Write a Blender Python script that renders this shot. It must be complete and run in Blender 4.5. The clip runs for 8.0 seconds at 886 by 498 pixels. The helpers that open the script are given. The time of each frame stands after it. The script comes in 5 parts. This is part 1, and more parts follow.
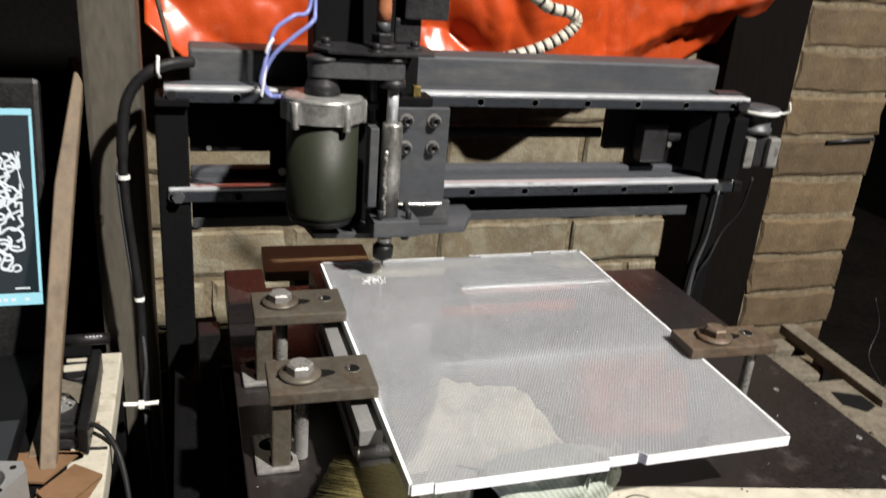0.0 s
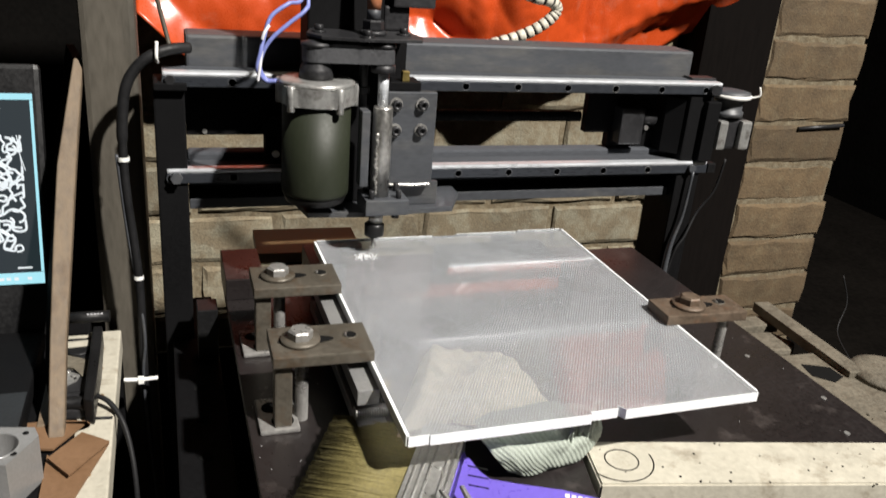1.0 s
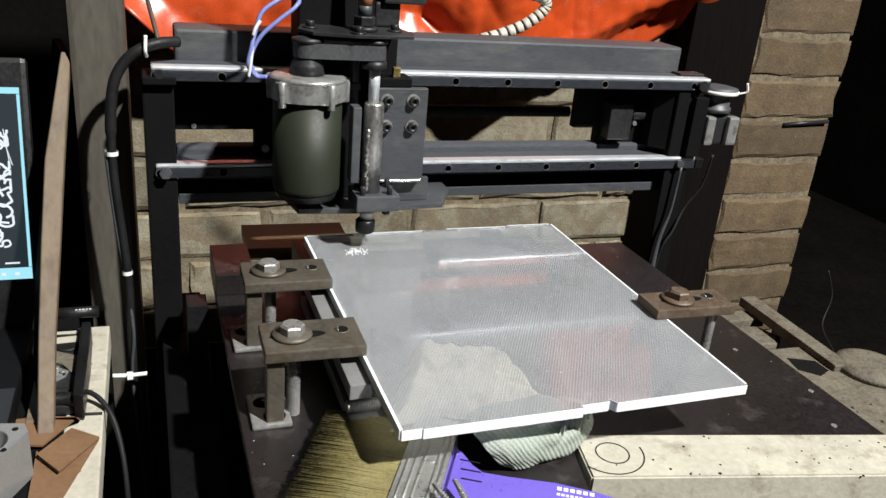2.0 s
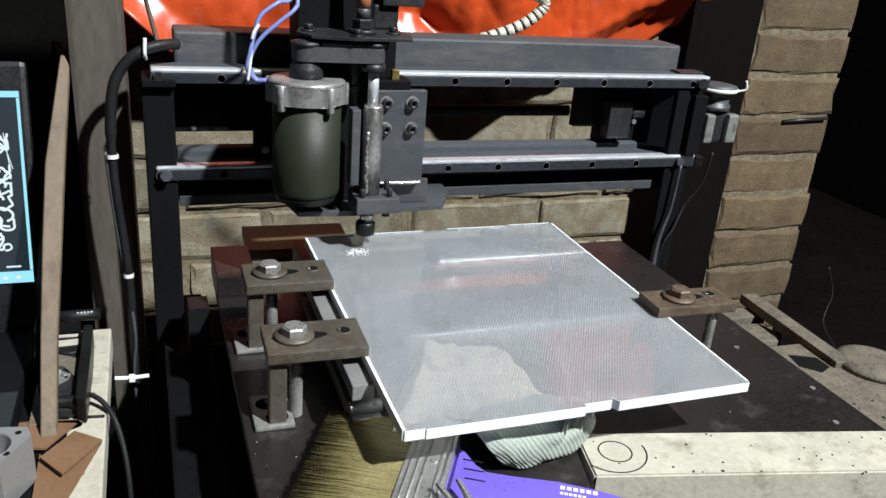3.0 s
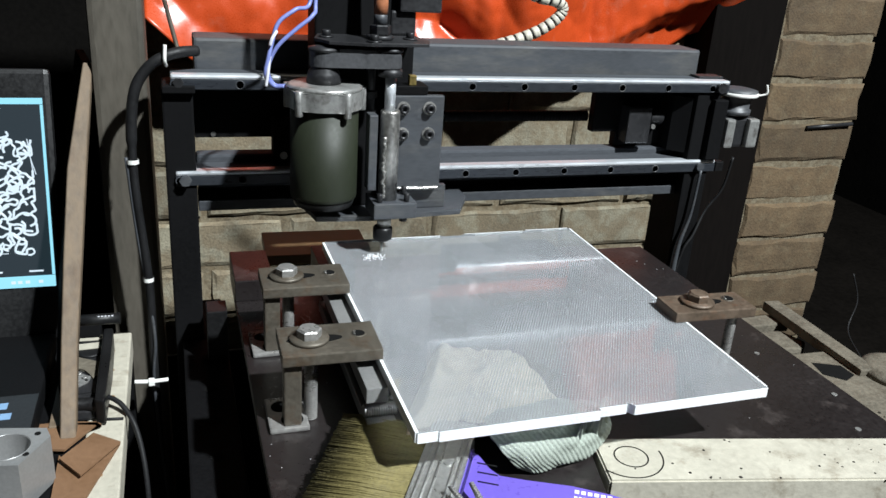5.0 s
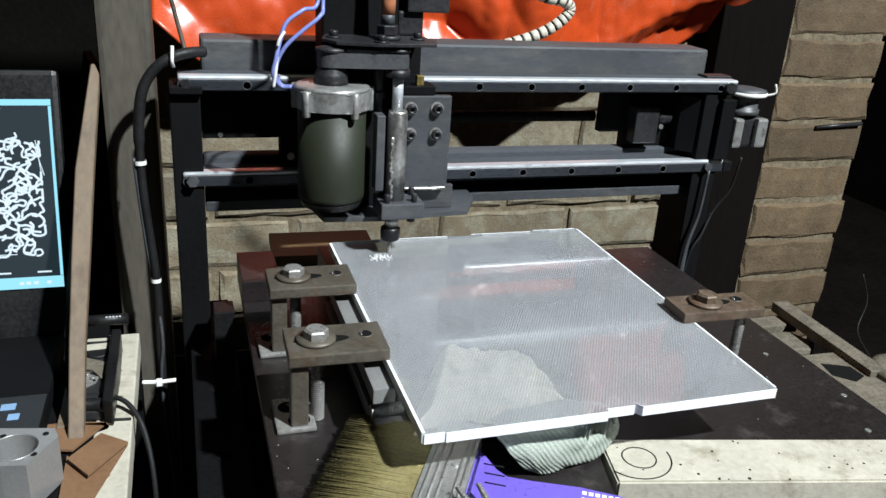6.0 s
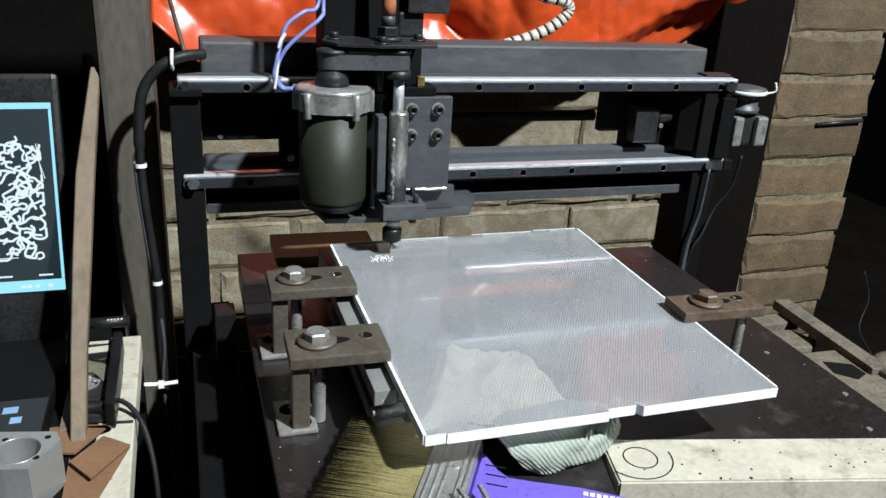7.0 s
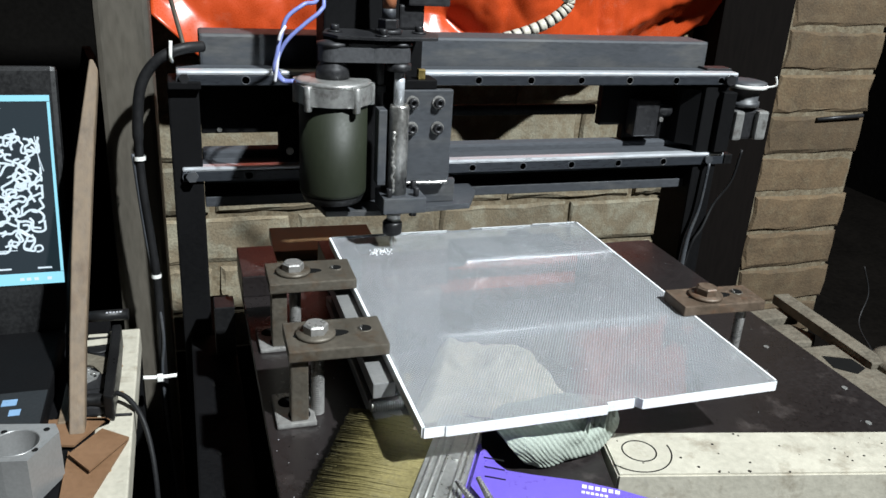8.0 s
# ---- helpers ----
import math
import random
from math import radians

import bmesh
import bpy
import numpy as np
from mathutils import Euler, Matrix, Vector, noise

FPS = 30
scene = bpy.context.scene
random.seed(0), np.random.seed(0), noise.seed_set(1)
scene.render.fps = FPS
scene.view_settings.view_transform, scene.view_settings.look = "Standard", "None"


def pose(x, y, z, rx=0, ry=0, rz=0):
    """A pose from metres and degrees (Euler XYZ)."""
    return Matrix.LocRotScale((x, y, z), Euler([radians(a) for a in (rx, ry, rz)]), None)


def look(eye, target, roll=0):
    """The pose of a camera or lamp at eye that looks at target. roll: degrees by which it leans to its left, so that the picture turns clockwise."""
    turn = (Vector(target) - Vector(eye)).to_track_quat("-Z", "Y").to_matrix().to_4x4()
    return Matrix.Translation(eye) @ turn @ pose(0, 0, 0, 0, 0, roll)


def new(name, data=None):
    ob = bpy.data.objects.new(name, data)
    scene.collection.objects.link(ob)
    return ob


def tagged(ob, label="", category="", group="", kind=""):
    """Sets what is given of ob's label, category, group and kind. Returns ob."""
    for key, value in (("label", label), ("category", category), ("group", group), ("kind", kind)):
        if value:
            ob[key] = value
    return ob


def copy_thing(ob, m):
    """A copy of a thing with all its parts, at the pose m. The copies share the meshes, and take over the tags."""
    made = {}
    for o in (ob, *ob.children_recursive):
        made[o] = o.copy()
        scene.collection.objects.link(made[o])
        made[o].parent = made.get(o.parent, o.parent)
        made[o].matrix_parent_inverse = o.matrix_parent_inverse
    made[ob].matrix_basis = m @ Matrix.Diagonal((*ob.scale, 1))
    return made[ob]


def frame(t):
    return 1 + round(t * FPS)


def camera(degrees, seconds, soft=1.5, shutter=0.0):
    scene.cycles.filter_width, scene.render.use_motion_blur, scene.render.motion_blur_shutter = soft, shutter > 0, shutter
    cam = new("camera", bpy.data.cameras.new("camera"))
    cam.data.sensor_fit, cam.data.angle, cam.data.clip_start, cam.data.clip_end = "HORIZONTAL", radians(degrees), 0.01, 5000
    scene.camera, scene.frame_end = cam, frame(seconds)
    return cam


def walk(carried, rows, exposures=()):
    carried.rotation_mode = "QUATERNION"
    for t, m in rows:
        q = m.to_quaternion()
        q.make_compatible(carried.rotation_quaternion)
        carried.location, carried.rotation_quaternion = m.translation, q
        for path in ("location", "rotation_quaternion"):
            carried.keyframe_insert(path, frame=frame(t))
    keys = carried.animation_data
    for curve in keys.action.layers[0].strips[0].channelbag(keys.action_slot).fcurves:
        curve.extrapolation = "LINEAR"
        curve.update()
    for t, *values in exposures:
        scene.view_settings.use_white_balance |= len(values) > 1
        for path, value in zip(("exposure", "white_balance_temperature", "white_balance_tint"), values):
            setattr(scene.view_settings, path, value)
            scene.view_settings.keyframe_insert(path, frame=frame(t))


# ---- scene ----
cam = camera(57.2, 8.0, shutter=0.6)
PATH = [
    (0, (-0.117, -0.374, 0.374), (0.469, 1.392, -0.36), 4.7),
    (0.2, (-0.123, -0.386, 0.376), (0.458, 1.395, -0.323), 5.0),
    (0.5, (-0.135, -0.399, 0.375), (0.425, 1.378, -0.352), 4.2),
    (0.8, (-0.134, -0.408, 0.376), (0.481, 1.351, -0.349), 4.6),
    (1, (-0.136, -0.41, 0.371), (0.495, 1.337, -0.372), 4.8),
    (1.2, (-0.136, -0.410, 0.367), (0.502, 1.331, -0.387), 5.0),
    (1.5, (-0.138, -0.41, 0.369), (0.519, 1.324, -0.381), 5.4),
    (3, (-0.142, -0.41, 0.371), (0.522, 1.321, -0.38), 4.7),
    (3.5, (-0.14, -0.412, 0.371), (0.509, 1.325, -0.378), 4.4),
    (4, (-0.139, -0.414, 0.372), (0.497, 1.328, -0.379), 4.2),
    (4.5, (-0.137, -0.414, 0.369), (0.486, 1.338, -0.368), 4.1),
    (6, (-0.135, -0.413, 0.366), (0.458, 1.351, -0.366), 3.8),
    (6.5, (-0.134, -0.413, 0.368), (0.456, 1.353, -0.362), 3.5),
    (7, (-0.134, -0.413, 0.368), (0.455, 1.351, -0.367), 3.4),
    (7.5, (-0.135, -0.413, 0.368), (0.451, 1.351, -0.369), 3.6),
    (8, (-0.133, -0.413, 0.366), (0.455, 1.347, -0.38), 3.5),
]
walk(cam, [(t, look(eye, target, roll)) for t, eye, target, roll in PATH],
     exposures=[(0, 0.0, 6500, 10), (1.5, 0.0, 6350, 9), (2.8, 0.0, 5850, 5), (4.0, 0.0, 5700, 4), (8, 0.0, 5700, 4)])

# ---- world and light ----
world = bpy.data.worlds.new("night")
scene.world = world
world.use_nodes = True
wbg = world.node_tree.nodes["Background"]
wbg.inputs[0].default_value = (0.55, 0.62, 0.75, 1)
wbg.inputs[1].default_value = 0.075
LAMP = (2.06, -3.03, 4.54)
lamp_data = bpy.data.lights.new("work_lamp", "AREA")
lamp_data.shape, lamp_data.size = "DISK", 0.2
lamp_data.energy = 405
lamp_data.spread = radians(125)
lamp_data.color = (1.0, 0.95, 0.88)
lamp = new("work_lamp", lamp_data)
lamp.matrix_world = look(LAMP, (0.02, 0.2, 0.0))
tagged(lamp, "bright white work lamp over the bench", "lamp")


# ---- materials ----
def material(name, base, rough=0.5, metal=0.0, var=0.25, fine=220.0, coarse=14.0, bump=0.15, second=None, amount=0.0,
             specular=0.5, stretch=(1, 1, 1), rvar=0.15, coat=0.0, each=0.0):
    m = bpy.data.materials.new(name)
    m.use_nodes = True
    nt = m.node_tree
    n, l = nt.nodes, nt.links
    p = n["Principled BSDF"]
    p.inputs["Metallic"].default_value = metal
    p.inputs["Specular IOR Level"].default_value = specular
    p.inputs["Coat Weight"].default_value = coat
    tc = n.new("ShaderNodeTexCoord")
    mp = n.new("ShaderNodeMapping")
    mp.inputs["Scale"].default_value = stretch
    l.new(tc.outputs["Object"], mp.inputs[0])
    info = n.new("ShaderNodeObjectInfo")
    shift = n.new("ShaderNodeVectorMath")
    shift.operation = "MULTIPLY_ADD"
    l.new(info.outputs["Random"], shift.inputs[0])
    shift.inputs[1].default_value = (7.3, 3.1, 5.7)
    l.new(mp.outputs[0], shift.inputs[2])
    big = n.new("ShaderNodeTexNoise")
    big.inputs["Scale"].default_value = coarse
    big.inputs["Detail"].default_value = 5
    small = n.new("ShaderNodeTexNoise")
    small.inputs["Scale"].default_value = fine
    small.inputs["Detail"].default_value = 3
    for t in (big, small):
        l.new(shift.outputs[0], t.inputs["Vector"])
    mix = n.new("ShaderNodeMath")
    mix.operation = "ADD"
    l.new(big.outputs[0], mix.inputs[0])
    l.new(small.outputs[0], mix.inputs[1])
    rng = n.new("ShaderNodeMapRange")
    rng.inputs[1].default_value, rng.inputs[2].default_value = 0.65, 1.35
    rng.inputs[3].default_value, rng.inputs[4].default_value = 1 - var, 1 + var
    l.new(mix.outputs[0], rng.inputs[0])
    col = n.new("ShaderNodeMixRGB")
    col.inputs[1].default_value = (*base, 1)
    col.inputs[2].default_value = (*(second or base), 1)
    if second:
        cut = n.new("ShaderNodeTexNoise")
        cut.inputs["Scale"].default_value = coarse * 2.3
        cut.inputs["Detail"].default_value = 6
        cut.inputs["Roughness"].default_value = 0.65
        l.new(shift.outputs[0], cut.inputs["Vector"])
        ramp = n.new("ShaderNodeMapRange")
        ramp.inputs[1].default_value, ramp.inputs[2].default_value = 0.62 - amount * 0.35, 0.78 - amount * 0.35
        l.new(cut.outputs[0], ramp.inputs[0])
        l.new(ramp.outputs[0], col.inputs[0])
    else:
        col.inputs[0].default_value = 0
    mul = n.new("ShaderNodeMixRGB")
    mul.blend_type = "MULTIPLY"
    mul.inputs[0].default_value = 1
    l.new(col.outputs[0], mul.inputs[1])
    l.new(rng.outputs[0], mul.inputs[2])
    tone = n.new("ShaderNodeMapRange")
    tone.inputs[3].default_value, tone.inputs[4].default_value = 1 - each, 1 + each
    l.new(info.outputs["Random"], tone.inputs[0])
    own = n.new("ShaderNodeMixRGB")
    own.blend_type = "MULTIPLY"
    own.inputs[0].default_value = 1
    l.new(mul.outputs[0], own.inputs[1])
    l.new(tone.outputs[0], own.inputs[2])
    l.new(own.outputs[0], p.inputs["Base Color"])
    rr = n.new("ShaderNodeMapRange")
    rr.inputs[1].default_value, rr.inputs[2].default_value = 0.65, 1.35
    rr.inputs[3].default_value, rr.inputs[4].default_value = max(0.03, rough - rvar), min(1, rough + rvar)
    l.new(mix.outputs[0], rr.inputs[0])
    l.new(rr.outputs[0], p.inputs["Roughness"])
    if bump:
        b = n.new("ShaderNodeBump")
        b.inputs["Strength"].default_value = bump
        b.inputs["Distance"].default_value = 0.002
        l.new(mix.outputs[0], b.inputs["Height"])
        l.new(b.outputs[0], p.inputs["Normal"])
    return m


M_steel = material("mill_steel", (0.056, 0.060, 0.068), 0.52, 0.25, 0.22, 420, 16, 0.02, (0.085, 0.085, 0.085), 0.3, stretch=(0.3, 1, 1))
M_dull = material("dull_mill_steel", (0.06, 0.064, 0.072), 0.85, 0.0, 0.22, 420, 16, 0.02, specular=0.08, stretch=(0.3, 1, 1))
# Pale and dark rail steels: the top strips' highlight is in the colour.
M_bright = material("pale_steel", (0.62, 0.645, 0.68), 0.38, 0.55, 0.1, 420, 12, 0.01, stretch=(0.15, 1, 1))
M_railside = material("dark_rail_side", (0.045, 0.05, 0.06), 0.35, 0.5, 0.15, 420, 14, 0.02, stretch=(0.2, 1, 1))
M_turned = material("turned_steel", (0.46, 0.45, 0.43), 0.36, 0.9, 0.35, 240, 40, 0.2)
M_cast = material("cast_aluminium", (0.36, 0.36, 0.35), 0.36, 0.6, 0.2, 320, 34, 0.05, (0.2, 0.19, 0.18), 0.35, rvar=0.1)
M_alu = material("machined_aluminium", (0.27, 0.27, 0.268), 0.36, 0.4, 0.12, 420, 30, 0.01, rvar=0.06)
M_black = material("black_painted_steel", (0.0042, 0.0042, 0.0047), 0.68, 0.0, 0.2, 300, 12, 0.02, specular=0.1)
M_blackmetal = material("blackened_steel", (0.022, 0.022, 0.024), 0.45, 0.3, 0.25, 300, 16, 0.04)
M_plastic = material("black_plastic", (0.0075, 0.0075, 0.008), 0.42, 0, 0.2, 300, 30, 0.02, specular=0.35)
M_rubber = material("black_rubber", (0.008, 0.008, 0.0088), 0.6, 0, 0.2, 300, 30, 0.05, specular=0.3)
# Laptop deck where light falls on it; the brightness is in the grey.
M_deck = material("lit_laptop_deck", (0.02, 0.021, 0.023), 0.45, 0.2, 0.12, 300, 20, 0.02)
M_belt = material("belt_rubber", (0.045, 0.046, 0.05), 0.6, 0, 0.25, 300, 30, 0.1)
M_green = material("olive_green_enamel", (0.0135, 0.0165, 0.009), 0.52, 0.0, 0.12, 300, 9, 0.006, specular=0.35, rvar=0.05)
M_rust = material("rusty_flat_steel", (0.112, 0.082, 0.058), 0.55, 0.3, 0.35, 260, 34, 0.2, (0.13, 0.07, 0.04), 0.2)
M_oldsteel = material("oiled_flat_steel", (0.1, 0.088, 0.07), 0.48, 0.4, 0.25, 300, 26, 0.08, (0.09, 0.066, 0.045), 0.3)
M_zinc = material("zinc_plated_steel", (0.30, 0.293, 0.282), 0.34, 0.55, 0.25, 300, 40, 0.1)
M_brass = material("brass", (0.3, 0.23, 0.08), 0.4, 0.85, 0.25, 300, 40, 0.1)
M_bed = material("dark_bed_sheet", (0.013, 0.0105, 0.0105), 0.36, 0, 0.25, 300, 10, 0.02, (0.05, 0.042, 0.04), 0.08)
M_brick = material("clay_brick", (0.098, 0.067, 0.036), 0.9, 0, 0.36, 260, 22, 0.5, (0.115, 0.085, 0.048), 0.35, each=0.2)
M_wallbrick = material("dusty_brick", (0.168, 0.136, 0.088), 0.9, 0, 0.34, 260, 12, 0.5, (0.225, 0.205, 0.148), 0.5, each=0.2)
M_mortar = material("mortar", (0.17, 0.143, 0.095), 0.92, 0, 0.34, 260, 30, 0.5, (0.12, 0.092, 0.055), 0.55)
# Near-black that stands for shade: pillar gap and panel behind the lath.
M_shade = material("shade_black", (0.005, 0.004, 0.0036), 0.9, 0, 0.3, 160, 12, 0.1, stretch=(1, 1, 0.15), specular=0.05)
# Near-black wall and floor colours: the darkness of the background is painted in.
M_dark = material("unlit_black_wall", (0.006, 0.0055, 0.005), 0.95, 0, 0.35, 60, 5, 0.4, specular=0.04)
M_unlit_floor = material("unlit_black_floor", (0.006, 0.005, 0.0042), 0.95, 0, 0.4, 60, 6, 0.6, specular=0.04)
M_wood = material("pale_softwood", (0.135, 0.1, 0.066), 0.65, 0, 0.3, 160, 18, 0.2, (0.1, 0.07, 0.045), 0.3, stretch=(1, 1, 0.12))
M_whitewood = material("whitewashed_board", (0.42, 0.395, 0.325), 0.6, 0, 0.14, 200, 20, 0.15, (0.27, 0.24, 0.185), 0.22)
M_board = material("brown_hardboard", (0.21, 0.13, 0.062), 0.55, 0, 0.2, 240, 20, 0.1)
M_card = material("brown_cardboard", (0.155, 0.085, 0.042), 0.7, 0, 0.15, 240, 20, 0.1)
M_post = material("grey_painted_post", (0.078, 0.07, 0.057), 0.55, 0, 0.2, 260, 9, 0.05, (0.055, 0.05, 0.041), 0.4, stretch=(1, 1, 0.25), specular=0.3)
M_tarp = material("orange_tarpaulin", (0.43, 0.055, 0.011), 0.28, 0, 0.14, 700, 9, 0.04, (0.42, 0.1, 0.05), 0.2, specular=0.6)
M_blue = material("blue_wire_insulation", (0.17, 0.2, 0.46), 0.4, 0, 0.1, 300, 30, 0)
M_whitewire = material("pale_wire_insulation", (0.6, 0.6, 0.64), 0.4, 0, 0.15, 300, 30, 0)
M_tie = material("white_nylon", (0.75, 0.75, 0.72), 0.4, 0, 0.08, 300, 30, 0)
M_wrap = material("grey_spiral_wrap", (0.48, 0.45, 0.38), 0.5, 0, 0.25, 260, 40, 0.1)
M_bristle = material("yellow_bristle", (0.145, 0.122, 0.045), 0.6, 0, 0.35, 500, 40, 0.2)
M_purple = material("purple_painted_wood", (0.13, 0.09, 0.46), 0.32, 0, 0.1, 240, 20, 0.03)
M_tin = material("tinned_ferrule", (0.5, 0.5, 0.48), 0.38, 0.8, 0.2, 300, 30, 0.1)
M_rag = material("pale_dusty_rag", (0.74, 0.645, 0.50), 0.9, 0, 0.22, 500, 24, 0.4, (0.5, 0.43, 0.33), 0.35)
M_cloth = material("grey_green_cloth", (0.27, 0.30, 0.26), 0.9, 0, 0.15, 600, 30, 0.3)
# Drawn lines, and flat patches that paint the dark inside of holes.
M_ink_hole = material("black_ink_and_holes", (0.008, 0.008, 0.008), 0.8, 0, 0.1, 300, 30, 0, specular=0.05)
M_print = material("white_print", (0.75, 0.72, 0.85), 0.5, 0, 0.05, 300, 30, 0)
M_concrete = material("dusty_cast_iron", (0.13, 0.114, 0.086), 0.8, 0.1, 0.34, 220, 24, 0.5, (0.095, 0.08, 0.058), 0.4)
M_orange_tube = material("orange_brown_hose", (0.34, 0.13, 0.06), 0.5, 0, 0.2, 300, 30, 0.05)
M_chip = material("white_acrylic_swarf", (0.85, 0.86, 0.88), 0.5, 0, 0.1, 300, 30, 0.1)


def glow(name, colour, strength):
    m = bpy.data.materials.new(name)
    m.use_nodes = True
    p = m.node_tree.nodes["Principled BSDF"]
    p.inputs["Base Color"].default_value = (0.01, 0.01, 0.012, 1)
    p.inputs["Roughness"].default_value = 0.25
    p.inputs["Emission Color"].default_value = (*colour, 1)
    p.inputs["Emission Strength"].default_value = strength
    return m


M_screen = glow("screen_dark_grey", (0.02, 0.030, 0.034), 1.0)
M_cyan = glow("screen_cyan", (0.42, 0.83, 0.93), 1.0)
M_line = glow("screen_white", (0.85, 0.9, 0.92), 1.0)
M_sticker = material("blue_sticker", (0.2, 0.32, 0.5), 0.4, 0, 0.1, 300, 30, 0)


def acrylic():
    """Clear sheet with a dense screen of white dots on it."""
    m = bpy.data.materials.new("dotted_clear_acrylic")
    m.use_nodes = True
    nt = m.node_tree
    n, l = nt.nodes, nt.links
    out = n["Material Output"]
    p = n["Principled BSDF"]
    p.inputs["Base Color"].default_value = (0.93, 0.96, 0.98, 1)
    p.inputs["Transmission Weight"].default_value = 1.0
    p.inputs["IOR"].default_value = 1.49
    tc = n.new("ShaderNodeTexCoord")
    haze = n.new("ShaderNodeTexNoise")
    haze.inputs["Scale"].default_value = 11
    haze.inputs["Detail"].default_value = 6
    l.new(tc.outputs["Object"], haze.inputs["Vector"])
    rough = n.new("ShaderNodeMapRange")
    rough.inputs[1].default_value, rough.inputs[2].default_value = 0.3, 0.7
    rough.inputs[3].default_value, rough.inputs[4].default_value = 0.02, 0.06
    l.new(haze.outputs[0], rough.inputs[0])
    l.new(rough.outputs[0], p.inputs["Roughness"])
    sep = n.new("ShaderNodeSeparateXYZ")
    l.new(tc.outputs["Object"], sep.inputs[0])

    def wave(a, b, pitch):
        add = n.new("ShaderNodeMath")
        add.operation = "MULTIPLY_ADD"
        l.new(sep.outputs["X"], add.inputs[0])
        add.inputs[1].default_value = a * 2 * math.pi / pitch
        sy = n.new("ShaderNodeMath")
        sy.operation = "MULTIPLY"
        l.new(sep.outputs["Y"], sy.inputs[0])
        sy.inputs[1].default_value = b * 2 * math.pi / pitch
        l.new(sy.outputs[0], add.inputs[2])
        s = n.new("ShaderNodeMath")
        s.operation = "SINE"
        l.new(add.outputs[0], s.inputs[0])
        return s

    # dots on a triangular lattice: three crossed waves
    w1, w2, w3 = wave(0.866, 0.5, 0.0021), wave(0, 1, 0.0021), wave(0.866, -0.5, 0.0021)
    pair = n.new("ShaderNodeMath")
    pair.operation = "SUBTRACT"
    l.new(w1.outputs[0], pair.inputs[0])
    l.new(w2.outputs[0], pair.inputs[1])
    dots = n.new("ShaderNodeMath")
    dots.operation = "SUBTRACT"
    l.new(pair.outputs[0], dots.inputs[0])
    l.new(w3.outputs[0], dots.inputs[1])
    cov = n.new("ShaderNodeMapRange")
    cov.inputs[1].default_value, cov.inputs[2].default_value = -1.2, 1.6
    cov.inputs[3].default_value, cov.inputs[4].default_value = 0.20, 0.43
    l.new(dots.outputs[0], cov.inputs[0])
    patch = n.new("ShaderNodeMapRange")
    patch.inputs[1].default_value, patch.inputs[2].default_value = 0.3, 0.75
    patch.inputs[3].default_value, patch.inputs[4].default_value = 0.88, 1.12
    l.new(haze.outputs[0], patch.inputs[0])
    mul = n.new("ShaderNodeMath")
    mul.operation = "MULTIPLY"
    l.new(cov.outputs[0], mul.inputs[0])
    l.new(patch.outputs[0], mul.inputs[1])
    white = n.new("ShaderNodeBsdfPrincipled")
    white.inputs["Base Color"].default_value = (0.56, 0.58, 0.61, 1)
    white.inputs["Roughness"].default_value = 0.12
    mix = n.new("ShaderNodeMixShader")
    l.new(mul.outputs[0], mix.inputs[0])
    l.new(p.outputs[0], mix.inputs[1])
    l.new(white.outputs[0], mix.inputs[2])
    l.new(mix.outputs[0], out.inputs["Surface"])
    return m


M_acrylic = acrylic()
M_sawn = material("sawn_acrylic_edge", (0.78, 0.795, 0.81), 0.4, 0, 0.16, 400, 60, 0.2)


# ---- mesh helpers ----
def box(bm, lo, hi, bevel=0.0, turn=None):
    r = bmesh.ops.create_cube(bm, size=1)
    c = [(a + b) / 2 for a, b in zip(lo, hi)]
    s = [abs(b - a) for a, b in zip(lo, hi)]
    for v in r["verts"]:
        v.co = Vector((v.co.x * s[0], v.co.y * s[1], v.co.z * s[2]))
        if turn:
            v.co = turn.to_3x3() @ v.co
        v.co += Vector(c)
    if bevel:
        es = list({e for v in r["verts"] for e in v.link_edges})
        bmesh.ops.bevel(bm, geom=es, offset=min(bevel, min(s) * 0.45), segments=2, affect="EDGES", profile=0.6)
    return bm


def rings(bm, centre, profile, seg=28, axis="z", cap=True):
    """A turned body: profile is rows of (radius, height) from the centre along the axis."""
    turn = {"z": Matrix.Identity(3), "x": Matrix.Rotation(radians(90), 3, "Y"), "y": Matrix.Rotation(radians(-90), 3, "X")}[axis]
    loops = []
    for r, h in profile:
        loops.append([bm.verts.new(Vector(centre) + turn @ Vector((r * math.cos(2 * math.pi * i / seg), r * math.sin(2 * math.pi * i / seg), h)))
                      for i in range(seg)])
    for a, b in zip(loops, loops[1:]):
        for i in range(seg):
            f = bm.faces.new((a[i], a[(i + 1) % seg], b[(i + 1) % seg], b[i]))
            f.smooth = seg > 8
    if cap:
        bm.faces.new(list(reversed(loops[0])))
        bm.faces.new(loops[-1])
    return bm


def cyl(bm, centre, r, h, axis="z", seg=24, bevel=0.0):
    if bevel:
        return rings(bm, centre, [(r - bevel, 0), (r, bevel), (r, h - bevel), (r - bevel, h)], seg, axis)
    return rings(bm, centre, [(r, 0), (r, h)], seg, axis)


def spline(points, steps=8):
    pts = [Vector(p) for p in points]
    ext = [2 * pts[0] - pts[1], *pts, 2 * pts[-1] - pts[-2]]
    out = []
    for i in range(1, len(ext) - 2):
        a, b, c, d = ext[i - 1:i + 3]
        for k in range(steps):
            t = k / steps
            out.append(0.5 * (2 * b + (c - a) * t + (2 * a - 5 * b + 4 * c - d) * t * t + (3 * b - a - 3 * c + d) * t ** 3))
    return out + [pts[-1]]


